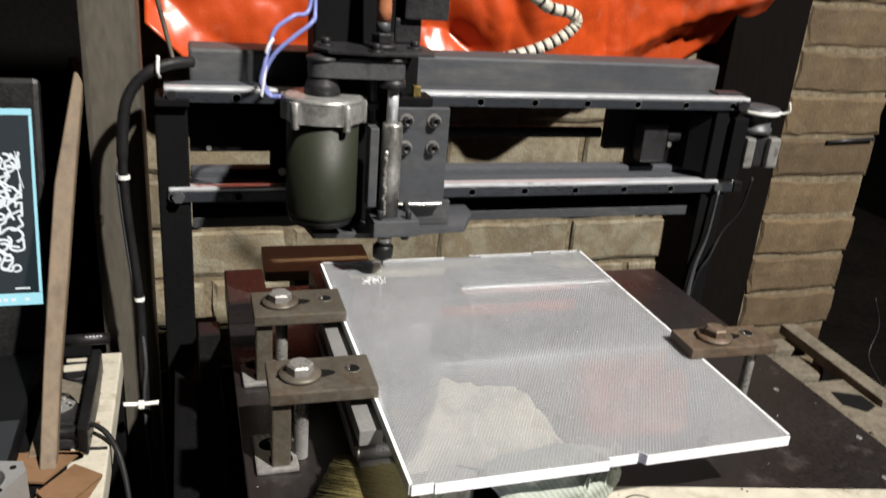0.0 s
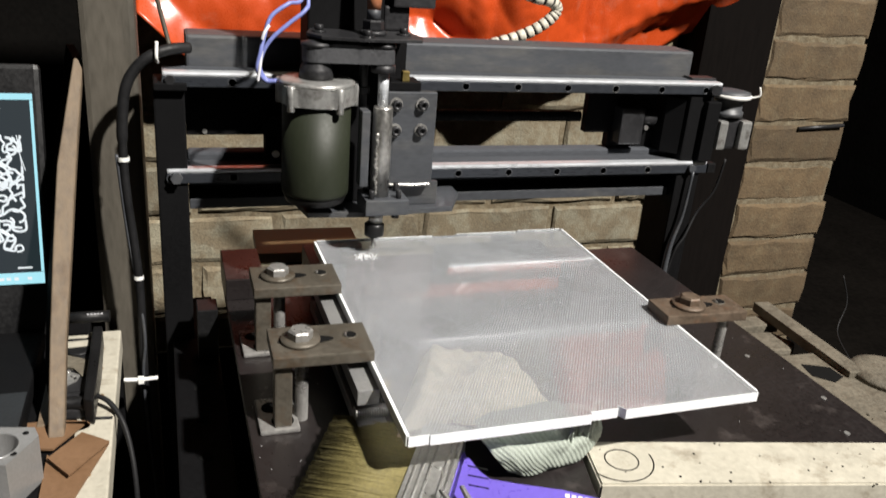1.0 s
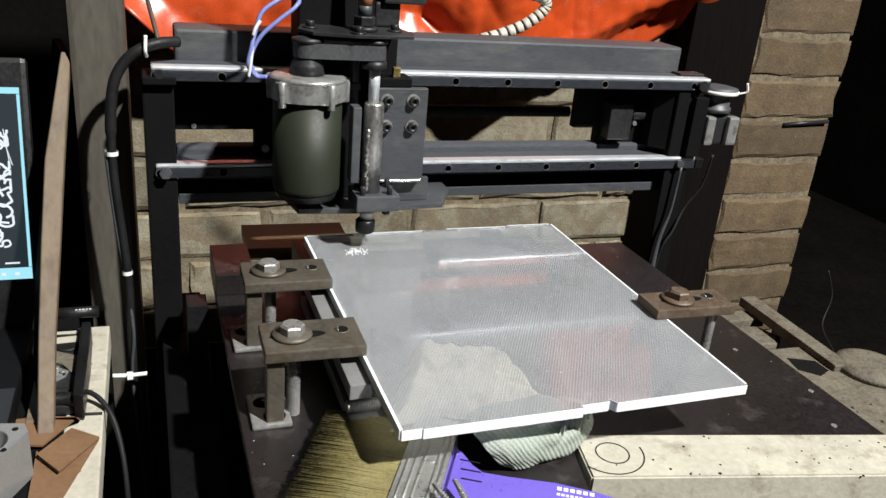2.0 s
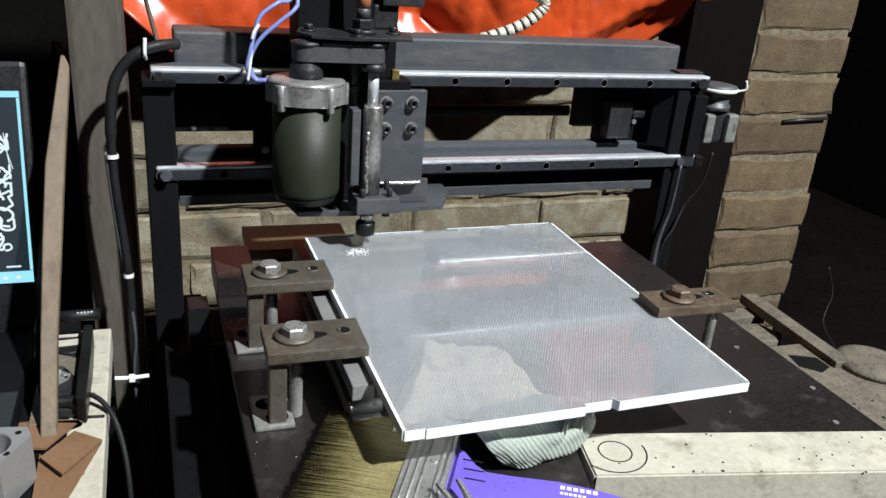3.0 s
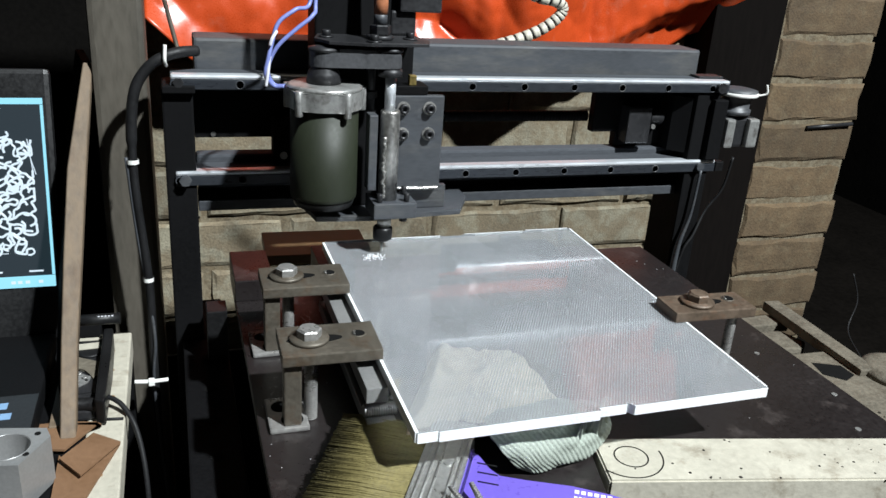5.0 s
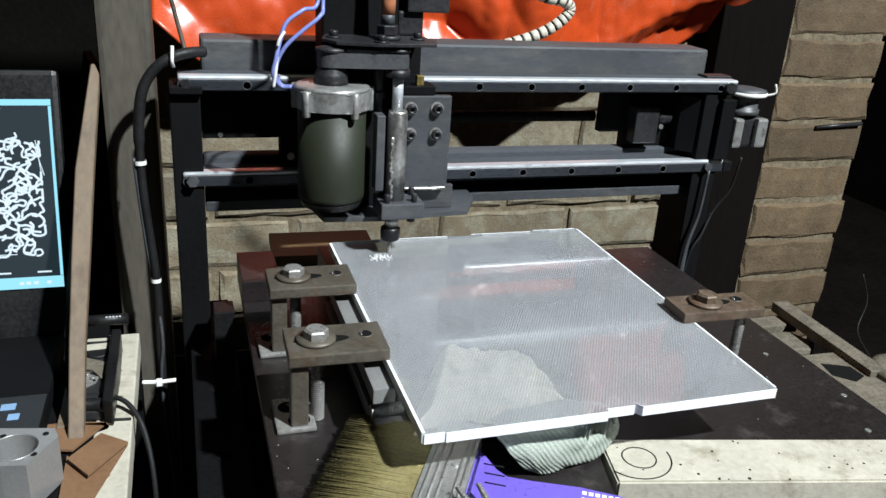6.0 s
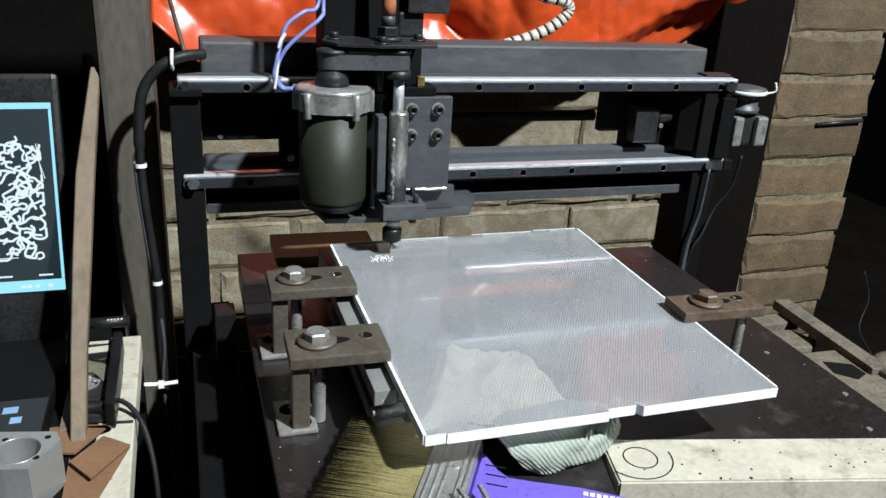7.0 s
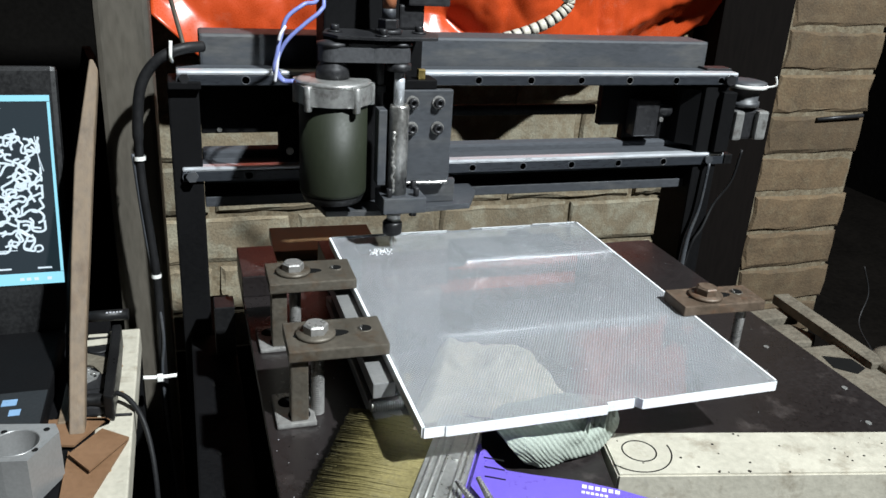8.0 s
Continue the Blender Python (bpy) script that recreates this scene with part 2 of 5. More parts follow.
def tube(bm, points, r, seg=10, steps=8, radii=None):
    pts = spline(points, steps) if steps else [Vector(p) for p in points]
    up = Vector((0.13, 0.31, 0.94))
    loops = []
    for i, p in enumerate(pts):
        d = (pts[min(i + 1, len(pts) - 1)] - pts[max(i - 1, 0)]).normalized()
        u = (up - d * up.dot(d)).normalized()
        w = d.cross(u)
        up = u
        rad = radii(i / (len(pts) - 1)) if radii else r
        loops.append([bm.verts.new(p + rad * (u * math.cos(2 * math.pi * k / seg) + w * math.sin(2 * math.pi * k / seg))) for k in range(seg)])
    for a, b in zip(loops, loops[1:]):
        for k in range(seg):
            bm.faces.new((a[k], a[(k + 1) % seg], b[(k + 1) % seg], b[k])).smooth = True
    bm.faces.new(list(reversed(loops[0])))
    bm.faces.new(loops[-1])
    return bm


def prism(bm, outline, z0, z1, bevel=0.0):
    low = [bm.verts.new((x, y, z0)) for x, y in outline]
    top = [bm.verts.new((x, y, z1)) for x, y in outline]
    n = len(outline)
    for i in range(n):
        bm.faces.new((low[i], low[(i + 1) % n], top[(i + 1) % n], top[i]))
    bm.faces.new(list(reversed(low)))
    bm.faces.new(top)
    if bevel:
        bmesh.ops.bevel(bm, geom=[e for e in bm.edges], offset=bevel, segments=2, affect="EDGES", profile=0.6)
    return bm


def thread(bm, centre, r, h, pitch=0.0018, seg=16):
    rows = []
    n = int(h / pitch)
    for i in range(n):
        rows += [(r * 0.84, i * pitch), (r, (i + 0.35) * pitch), (r, (i + 0.6) * pitch)]
    rows += [(r * 0.84, n * pitch)]
    return rings(bm, centre, rows, seg)


def B():
    return bmesh.new()


ROOTS = {}


def thing(name, at, label, category, group="", kind=""):
    ob = new(name)
    ob.empty_display_size = 0.02
    ob.location = at
    ROOTS[ob.name] = Vector(at)
    return tagged(ob, label, category, group, kind)


def part(name, bm, mat, parent, label=""):
    """One mesh under a thing or under a part; the bmesh is in the world's metres."""
    base = ROOTS[parent.name]
    bmesh.ops.recalc_face_normals(bm, faces=bm.faces)
    bmesh.ops.translate(bm, verts=bm.verts, vec=-base)
    me = bpy.data.meshes.new(name)
    bm.to_mesh(me)
    bm.free()
    me.materials.append(mat)
    ob = new(name, me)
    ob.parent = parent
    ROOTS[ob.name] = base
    return tagged(ob, label)


def single(name, bm, mat, at, label, category, group="", kind=""):
    bmesh.ops.recalc_face_normals(bm, faces=bm.faces)
    bmesh.ops.translate(bm, verts=bm.verts, vec=-Vector(at))
    me = bpy.data.meshes.new(name)
    bm.to_mesh(me)
    bm.free()
    me.materials.append(mat)
    ob = new(name, me)
    ob.location = at
    ROOTS[ob.name] = Vector(at)
    return tagged(ob, label, category, group, kind)


# ---- the room ----
FLOOR = -0.78
TOP = 5.2
# Assumed shell around the bench, coloured as dark as the unlit depth.
floor = single("floor", box(B(), (-3, -4.2, FLOOR - 0.1), (3.2, 3, FLOOR)), M_unlit_floor, (0, 0, FLOOR - 0.1), "assumed workshop floor, near-black to stand for the unlit background", "floor", kind="structure")
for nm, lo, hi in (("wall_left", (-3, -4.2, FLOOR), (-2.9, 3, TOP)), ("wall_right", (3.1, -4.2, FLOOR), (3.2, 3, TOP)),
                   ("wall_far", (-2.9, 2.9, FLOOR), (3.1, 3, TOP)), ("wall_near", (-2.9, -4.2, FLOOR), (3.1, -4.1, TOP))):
    single(nm, box(B(), lo, hi), M_dark, lo, "assumed room wall, near-black to stand for the unlit background", "wall", kind="structure")
single("ceiling", box(B(), (-3, -4.2, TOP), (3.2, 3, TOP + 0.1)), M_dark, (0, 0, TOP), "unseen near-black roof added to close the room", "ceiling", kind="structure")

WALL_Y = 0.90
wall_north = single("wall_north", box(B(), (-0.235, WALL_Y + 0.007, FLOOR), (0.766, WALL_Y + 0.21, 1.25), 0.004), M_mortar, (0.14, WALL_Y, FLOOR),
                    "rough dusty brick wall with wide uneven mortar", "wall", kind="structure")
PIL_Y = 0.854
pillar = single("wall_pillar", box(B(), (0.925, PIL_Y + 0.0036, FLOOR), (1.15, PIL_Y + 0.2, 1.25), 0.004), M_mortar, (1.02, PIL_Y, FLOOR),
                "bare brick pillar with pale mortar beds", "pillar", kind="structure")


# Added upright; its colour paints the darkness between wall and pillar.
single("door_jamb", box(B(), (0.768, PIL_Y - 0.02, FLOOR), (0.915, PIL_Y + 0.12, 1.25), 0.004), M_shade, (0.84, PIL_Y, FLOOR), "added near-black upright filling the dark gap beside the pillar", "jamb", kind="structure")


def brick_mesh(w, d, h, seed):
    """A worn brick: a front face of uneven outline, chipped at its rim."""
    rnd = random.Random(seed)
    bm = B()
    n = 6
    rim = [(-w / 2 + w * i / n, 0) for i in range(n)] + [(w / 2, h * i / 2) for i in range(2)] + [(w / 2 - w * i / n, h) for i in range(n)] + [(-w / 2, h - h * i / 2) for i in range(2)]
    loops = [[], [], []]
    for x, z in rim:
        jx, jz = rnd.uniform(-1, 1) * 0.004, rnd.uniform(-1, 1) * 0.002
        loops[0].append(bm.verts.new((x + jx, d, z + jz)))
        loops[1].append(bm.verts.new((x + jx, rnd.uniform(0.002, 0.006), z + jz)))
        k = rnd.uniform(0.003, 0.008)
        loops[2].append(bm.verts.new((x + jx - k * (1 if x > 0 else -1) * (abs(x) > w * 0.4), rnd.uniform(-0.001, 0.001), z + jz - k * (1 if z > h / 2 else -1))))
    m = len(rim)
    for a, b in zip(loops, loops[1:]):
        for i in range(m):
            bm.faces.new((a[i], a[(i + 1) % m], b[(i + 1) % m], b[i]))
    bm.faces.new(loops[2])
    bmesh.ops.recalc_face_normals(bm, faces=bm.faces)
    me = bpy.data.meshes.new("brick")
    bm.to_mesh(me)
    bm.free()
    return me


def brick_run(owner, mat, rows, x0, x1, y, depth, z0, course, length, joint, seed, ragged=0.0):
    rnd = random.Random(seed)
    base = ROOTS[owner.name]
    kinds = [brick_mesh(length - joint, depth, course - joint, seed * 10 + k) for k in range(5)]
    for me in kinds:
        me.materials.append(mat)
    for r in range(rows):
        x = x0 - (0.5 * length if r % 2 and x1 - x0 > length * 1.5 else 0)
        while x < x1 - 0.02:
            a, b = max(x, x0), min(x + length, x1)
            if b - a > 0.04:
                ob = new("brick", rnd.choice(kinds))
                ob.parent = owner
                ob.location = Vector(((a + b) / 2 + rnd.uniform(-ragged, ragged), y + rnd.uniform(-0.004, 0.003), z0 + r * course)) - base
                ob.scale = ((b - a - joint) / (length - joint), 1, 1)
                ob.rotation_euler = (0, rnd.uniform(-0.008, 0.008), rnd.uniform(-0.01, 0.01))
            x += length


# ---- left post, board and laptop table ----
post = single("post", box(B(), (-0.2115, 0.455, FLOOR), (-0.1595, 0.51, 1.2), 0.006), M_post, (-0.186, 0.48, FLOOR), "grey painted upright post, scuffed and dusty", "post", kind="structure")

# ---- gantry ----
gantry = thing("machine_gantry", (0.17, 0.43, -0.35), "black and grey steel gantry of a home-made engraving machine", "gantry")
part("column", box(B(), (-0.147, 0.40, FLOOR), (-0.118, 0.46, 0.208), 0.002), M_black, gantry, "black square steel column")
part("column", box(B(), (0.450, 0.40, FLOOR), (0.482, 0.46, 0.208), 0.002), M_black, gantry, "black square steel column")
part("upper_beam", box(B(), (-0.115, 0.432, 0.2), (0.465, 0.478, 0.252), 0.003), M_steel, gantry, "grey mill-scale steel box beam")
part("lower_beam", box(B(), (-0.117, 0.432, 0.098), (0.462, 0.453, 0.134), 0.003), M_dull, gantry, "grey mill-scale steel box beam")
part("lower_web", box(B(), (-0.117, 0.4365, 0.08), (0.46, 0.4405, 0.0975), 0.0005), M_black, gantry, "black steel web under the lower beam")
part("lower_angle", box(B(), (-0.117, 0.414, 0.079), (0.46, 0.436, 0.090), 0.001), M_steel, gantry)


def rail(z0, z1):
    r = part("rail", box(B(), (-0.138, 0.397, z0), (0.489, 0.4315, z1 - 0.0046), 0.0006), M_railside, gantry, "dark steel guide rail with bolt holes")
    # Paler strip along the top paints the rail's highlight.
    part("rail_face", box(B(), (-0.138, 0.3972, z1 - 0.0045), (0.489, 0.411, z1), 0.004), M_bright, r, "rail's top strip, paler to stand for its highlight")
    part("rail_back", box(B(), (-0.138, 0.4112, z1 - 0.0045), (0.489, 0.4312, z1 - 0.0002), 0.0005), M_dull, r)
    zc = (z0 + z1) / 2 - 0.0022
    for k in range(-5, 6):
        x = 0.166 + 0.06 * k
        bm = rings(B(), (x, 0.3975, zc), [(0.0046, 0), (0.0046, -0.0007), (0.0036, -0.0007), (0.0034, 0.0)], 18, "y", False)
        part("bolt_ring", bm, M_steel, r)
        # Flat black disc paints the dark inside of the socket.
        part("bolt_socket", cyl(B(), (x, 0.3974, zc), 0.0036, -0.0004, "y", 14), M_plastic, r)


rail(0.208, 0.222)
rail(0.112, 0.1265)
part("end_plate", box(B(), (-0.146, 0.392, 0.205), (-0.116, 0.44, 0.212), 0.001), M_black, gantry)
part("end_bolt", cyl(B(), (-0.129, 0.396, 0.119), 0.006, -0.006, "y", 6), M_steel, gantry)
part("end_bolt", cyl(B(), (-0.131, 0.396, 0.215), 0.005, -0.004, "y", 6), M_blackmetal, gantry)
part("end_bolt", cyl(B(), (0.476, 0.396, 0.214), 0.006, -0.005, "y", 18), M_blackmetal, gantry)
part("end_bolt", cyl(B(), (0.466, 0.396, 0.119), 0.005, -0.004, "y", 18), M_steel, gantry)
part("lead_screw", rings(B(), (-0.11, 0.456, 0.168), [v for i in range(112) for v in ((0.0052, i * 0.004), (0.0066, i * 0.004 + 0.0015), (0.0066, i * 0.004 + 0.0028))], 14, "x"), M_black, gantry, "dark threaded lead screw")
bm = box(B(), (0.338, 0.44, 0.152), (0.43, 0.452, 0.2), 0.001)
box(bm, (0.37, 0.44, 0.134), (0.445, 0.452, 0.155), 0.001)
part("bearing_plate", bm, M_black, gantry)
part("bearing_block", box(B(), (0.374, 0.42, 0.142), (0.405, 0.441, 0.186), 0.002), M_blackmetal, gantry)
part("coupling", cyl(B(), (0.407, 0.432, 0.172), 0.009, 0.018, "x", 20, 0.001), M_blackmetal, gantry)
for x, z in ((0.41, 0.162), (0.436, 0.176), (0.436, 0.170)):
    part("grub_screw", cyl(B(), (x, 0.424, z), 0.0028, -0.003, "y", 10), M_zinc, gantry)
part("left_panel", box(B(), (-0.117, 0.44, 0.150), (-0.014, 0.446, 0.2), 0.001), M_black, gantry)
part("left_block", box(B(), (-0.04, 0.418, 0.13), (-0.014, 0.441, 0.175), 0.002), M_black, gantry)
part("panel_screw", cyl(B(), (-0.099, 0.44, 0.154), 0.0025, -0.002, "y", 10), M_zinc, gantry)
part("panel_screw", cyl(B(), (-0.030, 0.418, 0.136), 0.004, -0.003, "y", 10), M_zinc, gantry)
# drive motor at the beam's end
drive = part("drive_motor", box(B(), (0.492, 0.395, 0.142), (0.534, 0.435, 0.179), 0.004), M_blackmetal, gantry, "silver and black square stepper motor")
part("end_cap", box(B(), (0.4895, 0.388, 0.143), (0.502, 0.4, 0.178), 0.003), M_cast, drive)
part("end_cap", box(B(), (0.521, 0.388, 0.143), (0.536, 0.4, 0.178), 0.003), M_cast, drive)
part("motor_bracket", box(B(), (0.47, 0.392, 0.128), (0.4885, 0.44, 0.2), 0.001), M_black, gantry)
part("idler", rings(B(), (0.511, 0.41, 0.181), [(0.0195, 0), (0.0195, 0.006), (0.0172, 0.0065), (0.0172, 0.021), (0.0235, 0.022), (0.024, 0.029), (0.015, 0.031)], 30), M_steel, gantry, "black round pulley cover")
part("cable_tie", rings(B(), (0.511, 0.41, 0.2035), [(0.0243, 0), (0.0252, 0.0005), (0.0252, 0.004), (0.0243, 0.0045)], 28, "z", False), M_tie, gantry, "white nylon cable tie")
part("tie_tail", tube(B(), [(0.530, 0.395, 0.205), (0.538, 0.39, 0.209), (0.536, 0.39, 0.219)], 0.0013, 6), M_tie, gantry)
part("rail_end", box(B(), (0.455, 0.412, 0.2222), (0.489, 0.431, 0.2245), 0.001), M_blackmetal, gantry)
part("limit_switch", box(B(), (0.49, 0.396, 0.112), (0.501, 0.41, 0.124), 0.001), M_plastic, gantry)
# gussets and stud ends low on the right column
part("gusset", prism(B(), [(0.448, 0.405), (0.432, 0.42), (0.432, 0.45), (0.448, 0.455)], 0.134, 0.2), M_black, gantry)

# ---- spindle carriage ----
carriage = thing("spindle_carriage", (0.056, 0.35, 0.066), "belt-driven engraving spindle with olive motor on steel carriage", "spindle")
SX, SY = 0.0555, 0.309
part("cutter", rings(B(), (SX - 0.0015, SY, 0.066), [(0.0004, 0), (0.0015, 0.003), (0.0016, 0.016)], 12), M_tin, carriage, "thin steel engraving bit")
part("collet_nut", rings(B(), (SX - 0.001, SY, 0.079), [(0.006, 0), (0.0092, 0.002), (0.0095, 0.006), (0.0095, 0.013), (0.008, 0.0145)], 30), M_plastic, carriage, "black collet nut")
part("collar", cyl(B(), (SX, SY, 0.0935), 0.0068, 0.0125, "z", 24), M_turned, carriage)
blk = box(B(), (0.041, 0.292, 0.106), (0.083, 0.33, 0.1215), 0.0012)
part("bearing_block", blk, M_steel, carriage)
for x, y in ((0.0475, 0.298), (0.074, 0.298), (0.0475, 0.322), (0.077, 0.32)):
    part("block_bolt", cyl(B(), (x, y, 0.1215), 0.0028, 0.0085, "z", 12, 0.0006), M_blackmetal, carriage)
part("under_nut", cyl(B(), (0.0735, 0.305, 0.0995), 0.004, 0.0065, "z", 6), M_blackmetal, carriage)
part("spindle_tube", rings(B(), (SX + 0.002, SY, 0.1215), [(0.0092, 0), (0.0092, 0.084), (0.0085, 0.086), (0.0055, 0.0862)], 32), M_turned, carriage, "bare steel spindle tube with weld marks")
rnd = random.Random(5)
pts = [(SX - 0.0045 + rnd.uniform(-0.0012, 0.0012), SY - 0.0076, 0.124 + i * 0.0026) for i in range(24)]
part("weld_bead", tube(B(), pts, 0.0016, 8, 3, radii=lambda t: 0.0013 + 0.0008 * abs(math.sin(41 * t)) * abs(math.sin(7 * t + 1))), M_turned, carriage)
part("side_strip", box(B(), (0.0365, 0.302, 0.132), (0.0445, 0.318, 0.204), 0.001), M_steel, carriage)
part("spindle_shaft", cyl(B(), (SX + 0.001, SY, 0.207), 0.005, 0.035, "z", 20), M_bright, carriage)
part("spindle_pulley", rings(B(), (SX, SY, 0.2385), [(0.0112, 0), (0.0112, 0.0065), (0.0088, 0.007), (0.0088, 0.022), (0.0112, 0.0225), (0.0112, 0.025), (0.004, 0.0255)], 30), M_blackmetal, carriage)
part("pulley_screw", cyl(B(), (SX, SY, 0.264), 0.003, 0.002, "z", 10), M_zinc, carriage)
MX, MY = -0.003, 0.315
motor = part("motor", rings(B(), (MX, MY, 0.115), [(0.018, 0), (0.0265, 0.003), (0.0285, 0.0095), (0.0305, 0.0105), (0.031, 0.014), (0.031, 0.096)], 48), M_green, carriage, "olive green enamelled motor body")
part("motor_base", rings(B(), (MX, MY, 0.1145), [(0.012, 0), (0.0272, 0.003), (0.0292, 0.0088), (0.0292, 0.0098)], 40), M_plastic, motor)
out = []
for i in range(96):
    a = 2 * math.pi * i / 96
    out.append((0.0345 + 0.0045 * max(0, math.cos(5 * (a + 1.15))) ** 5) * Vector((math.cos(a), math.sin(a))) + Vector((MX, MY)))
bell = part("end_bell", prism(B(), out, 0.2105, 0.2265, 0.0008), M_cast, motor, "cast aluminium motor end bell with lugs")
part("bell_rim", rings(B(), (MX, MY, 0.2266), [(0.034, 0), (0.034, 0.0025), (0.031, 0.004), (0.012, 0.0045)], 40), M_cast, bell)
for k in range(5):
    a = 2 * math.pi * k / 5 - 1.15
    bm = cyl(B(), (MX + 0.0358 * math.cos(a), MY + 0.0358 * math.sin(a), 0.2055), 0.0036, 0.0225, "z", 14, 0.0008)
    part("lug", bm, M_cast, bell)
part("motor_pulley", rings(B(), (MX - 0.001, MY, 0.2312), [(0.0155, 0), (0.0145, 0.009), (0.0115, 0.0135), (0.0115, 0.028), (0.0142, 0.0285), (0.0142, 0.031), (0.006, 0.033)], 36), M_blackmetal, carriage, "black motor belt pulley")


def belt():
    p, q, rp, rq = Vector((MX - 0.001, MY)), Vector((SX, SY)), 0.0128, 0.0102
    d = (q - p).normalized()
    a0 = math.atan2(d.y, d.x)
    pts = []
    for k in range(17):
        a = a0 + math.pi / 2 + math.pi * k / 16
        pts.append(p + rp * Vector((math.cos(a), math.sin(a))))
    for k in range(17):
        a = a0 - math.pi / 2 + math.pi * k / 16
        pts.append(q + rq * Vector((math.cos(a), math.sin(a))))
    bm = B()
    cen = sum(pts, Vector((0, 0))) / len(pts)
    lo, hi = 0.2465, 0.2595
    loops = []
    for off, z in ((0, lo), (0, hi), (-0.0015, hi), (-0.0015, lo)):
        loops.append([bm.verts.new((*(v + (v - cen).normalized() * off), z)) for v in pts])
    n = len(pts)
    for a, b in zip(loops, loops[1:] + loops[:1]):
        for i in range(n):
            bm.faces.new((a[i], a[(i + 1) % n], b[(i + 1) % n], b[i]))
    return bm


part("belt", belt(), M_belt, carriage, "flat black rubber drive belt")
mount = part("mount_plate", box(B(), (0.0665, 0.330, 0.1245), (0.1165, 0.338, 0.2165), 0.0012), M_steel, carriage, "flat grey steel mounting plate")
for x in (0.0755, 0.1015):
    for z in (0.2045, 0.1795):
        w = part("washer", cyl(B(), (x, 0.330, z), 0.0062, -0.0014, "y", 22, -0.0003), M_zinc, mount)
        part("cap_screw", rings(B(), (x, 0.3286, z), [(0.0048, 0), (0.0048, -0.0042), (0.0042, -0.005), (0.0024, -0.005), (0.0022, -0.002)], 20, "y"), M_blackmetal, mount)
part("weld_seam", tube(B(), [(0.068, 0.3285, 0.1248), (0.08, 0.328, 0.1252), (0.1, 0.3283, 0.1246), (0.115, 0.3285, 0.125)], 0.0018, 8), M_turned, mount)
part("top_clip", box(B(), (0.0655, 0.332, 0.2168), (0.1, 0.36, 0.2255), 0.001), M_black, carriage)
part("brass_block", box(B(), (0.0815, 0.334, 0.2256), (0.0885, 0.341, 0.235), 0.0006), M_brass, carriage)
part("cross_plate", prism(B(), [(-0.008, 0.325), (0.045, 0.3205), (0.141, 0.330), (0.162, 0.372), (0.162, 0.396), (-0.02, 0.396)], 0.0945, 0.1, 0.0006), M_steel, carriage, "grey steel cross plate")
part("front_angle", box(B(), (0.0835, 0.3385, 0.1003), (0.126, 0.345, 0.1243), 0.0008), M_steel, carriage)
part("back_column", box(B(), (-0.006, 0.352, 0.1003), (0.0655, 0.396, 0.47), 0.002), M_black, carriage, "black steel spindle back column")
part("side_column", box(B(), (0.0656, 0.3601, 0.1003), (0.092, 0.396, 0.47), 0.002), M_black, carriage)
part("top_plate", prism(B(), [(-0.012, 0.322), (-0.002, 0.302), (0.034, 0.294), (0.088, 0.298), (0.094, 0.318), (0.09, 0.3515), (-0.004, 0.3515)], 0.2665, 0.2695, 0.0005), M_blackmetal, carriage, "dark steel top plate")
for x, y in ((0.0, 0.328), (0.0775, 0.325), (0.038, 0.301)):
    b = part("plate_bolt", cyl(B(), (x, y, 0.2696), 0.0066, 0.0014, "z", 20), M_blackmetal, carriage)
    part("bolt_head", cyl(B(), (x, y, 0.271), 0.004, 0.005, "z", 14, 0.0006), M_blackmetal, b)
part("hex_nut", cyl(B(), (0.048, 0.322, 0.2696), 0.0125, 0.004, "z", 22, 0.001), M_blackmetal, carriage)
part("hex_nut", cyl(B(), (0.048, 0.322, 0.2737), 0.0098, 0.009, "z", 6, 0.001), M_blackmetal, carriage)
part("threaded_rod", cyl(B(), (0.048, 0.322, 0.2825), 0.0062, 0.011, "z", 18), M_steel, carriage)
part("hose_end", rings(B(), (0.048, 0.322, 0.2915), [(0.0062, 0), (0.0066, 0.01), (0.0058, 0.03), (0.005, 0.06)], 18), M_orange_tube, carriage, "orange-brown hose over the rod")
part("adjust_rod", cyl(B(), (0.0415, 0.325, 0.204), 0.0042, 0.062, "z", 16), M_blackmetal, carriage)
part("adjust_nut", cyl(B(), (0.0415, 0.325, 0.216), 0.0066, 0.006, "z", 6), M_blackmetal, carriage)
part("side_flag", box(B(), (0.066, 0.3535, 0.2696), (0.0905, 0.3598, 0.292), 0.002), M_blackmetal, carriage)
part("upper_bracket", box(B(), (0.073, 0.348, 0.2915), (0.114, 0.3595, 0.47), 0.002), M_blackmetal, carriage, "dark grey steel bracket")
part("motor_wire", tube(B(), [(-0.038, 0.322, 0.226), (-0.047, 0.325, 0.226), (-0.0545, 0.322, 0.236), (-0.052, 0.322, 0.25), (-0.048, 0.325, 0.265), (-0.042, 0.327, 0.281), (-0.027, 0.33, 0.292), (-0.012, 0.34, 0.3), (-0.01, 0.35, 0.36)], 0.0019, 8), M_blue, carriage, "blue motor wire")
part("motor_wire", tube(B(), [(-0.037, 0.324, 0.226), (-0.046, 0.33, 0.226), (-0.0515, 0.33, 0.236), (-0.049, 0.33, 0.249), (-0.041, 0.33, 0.262), (-0.026, 0.332, 0.275), (-0.011, 0.335, 0.287), (-0.007, 0.345, 0.298), (-0.008, 0.352, 0.36)], 0.0019, 8), M_blue, carriage, "blue motor wire")
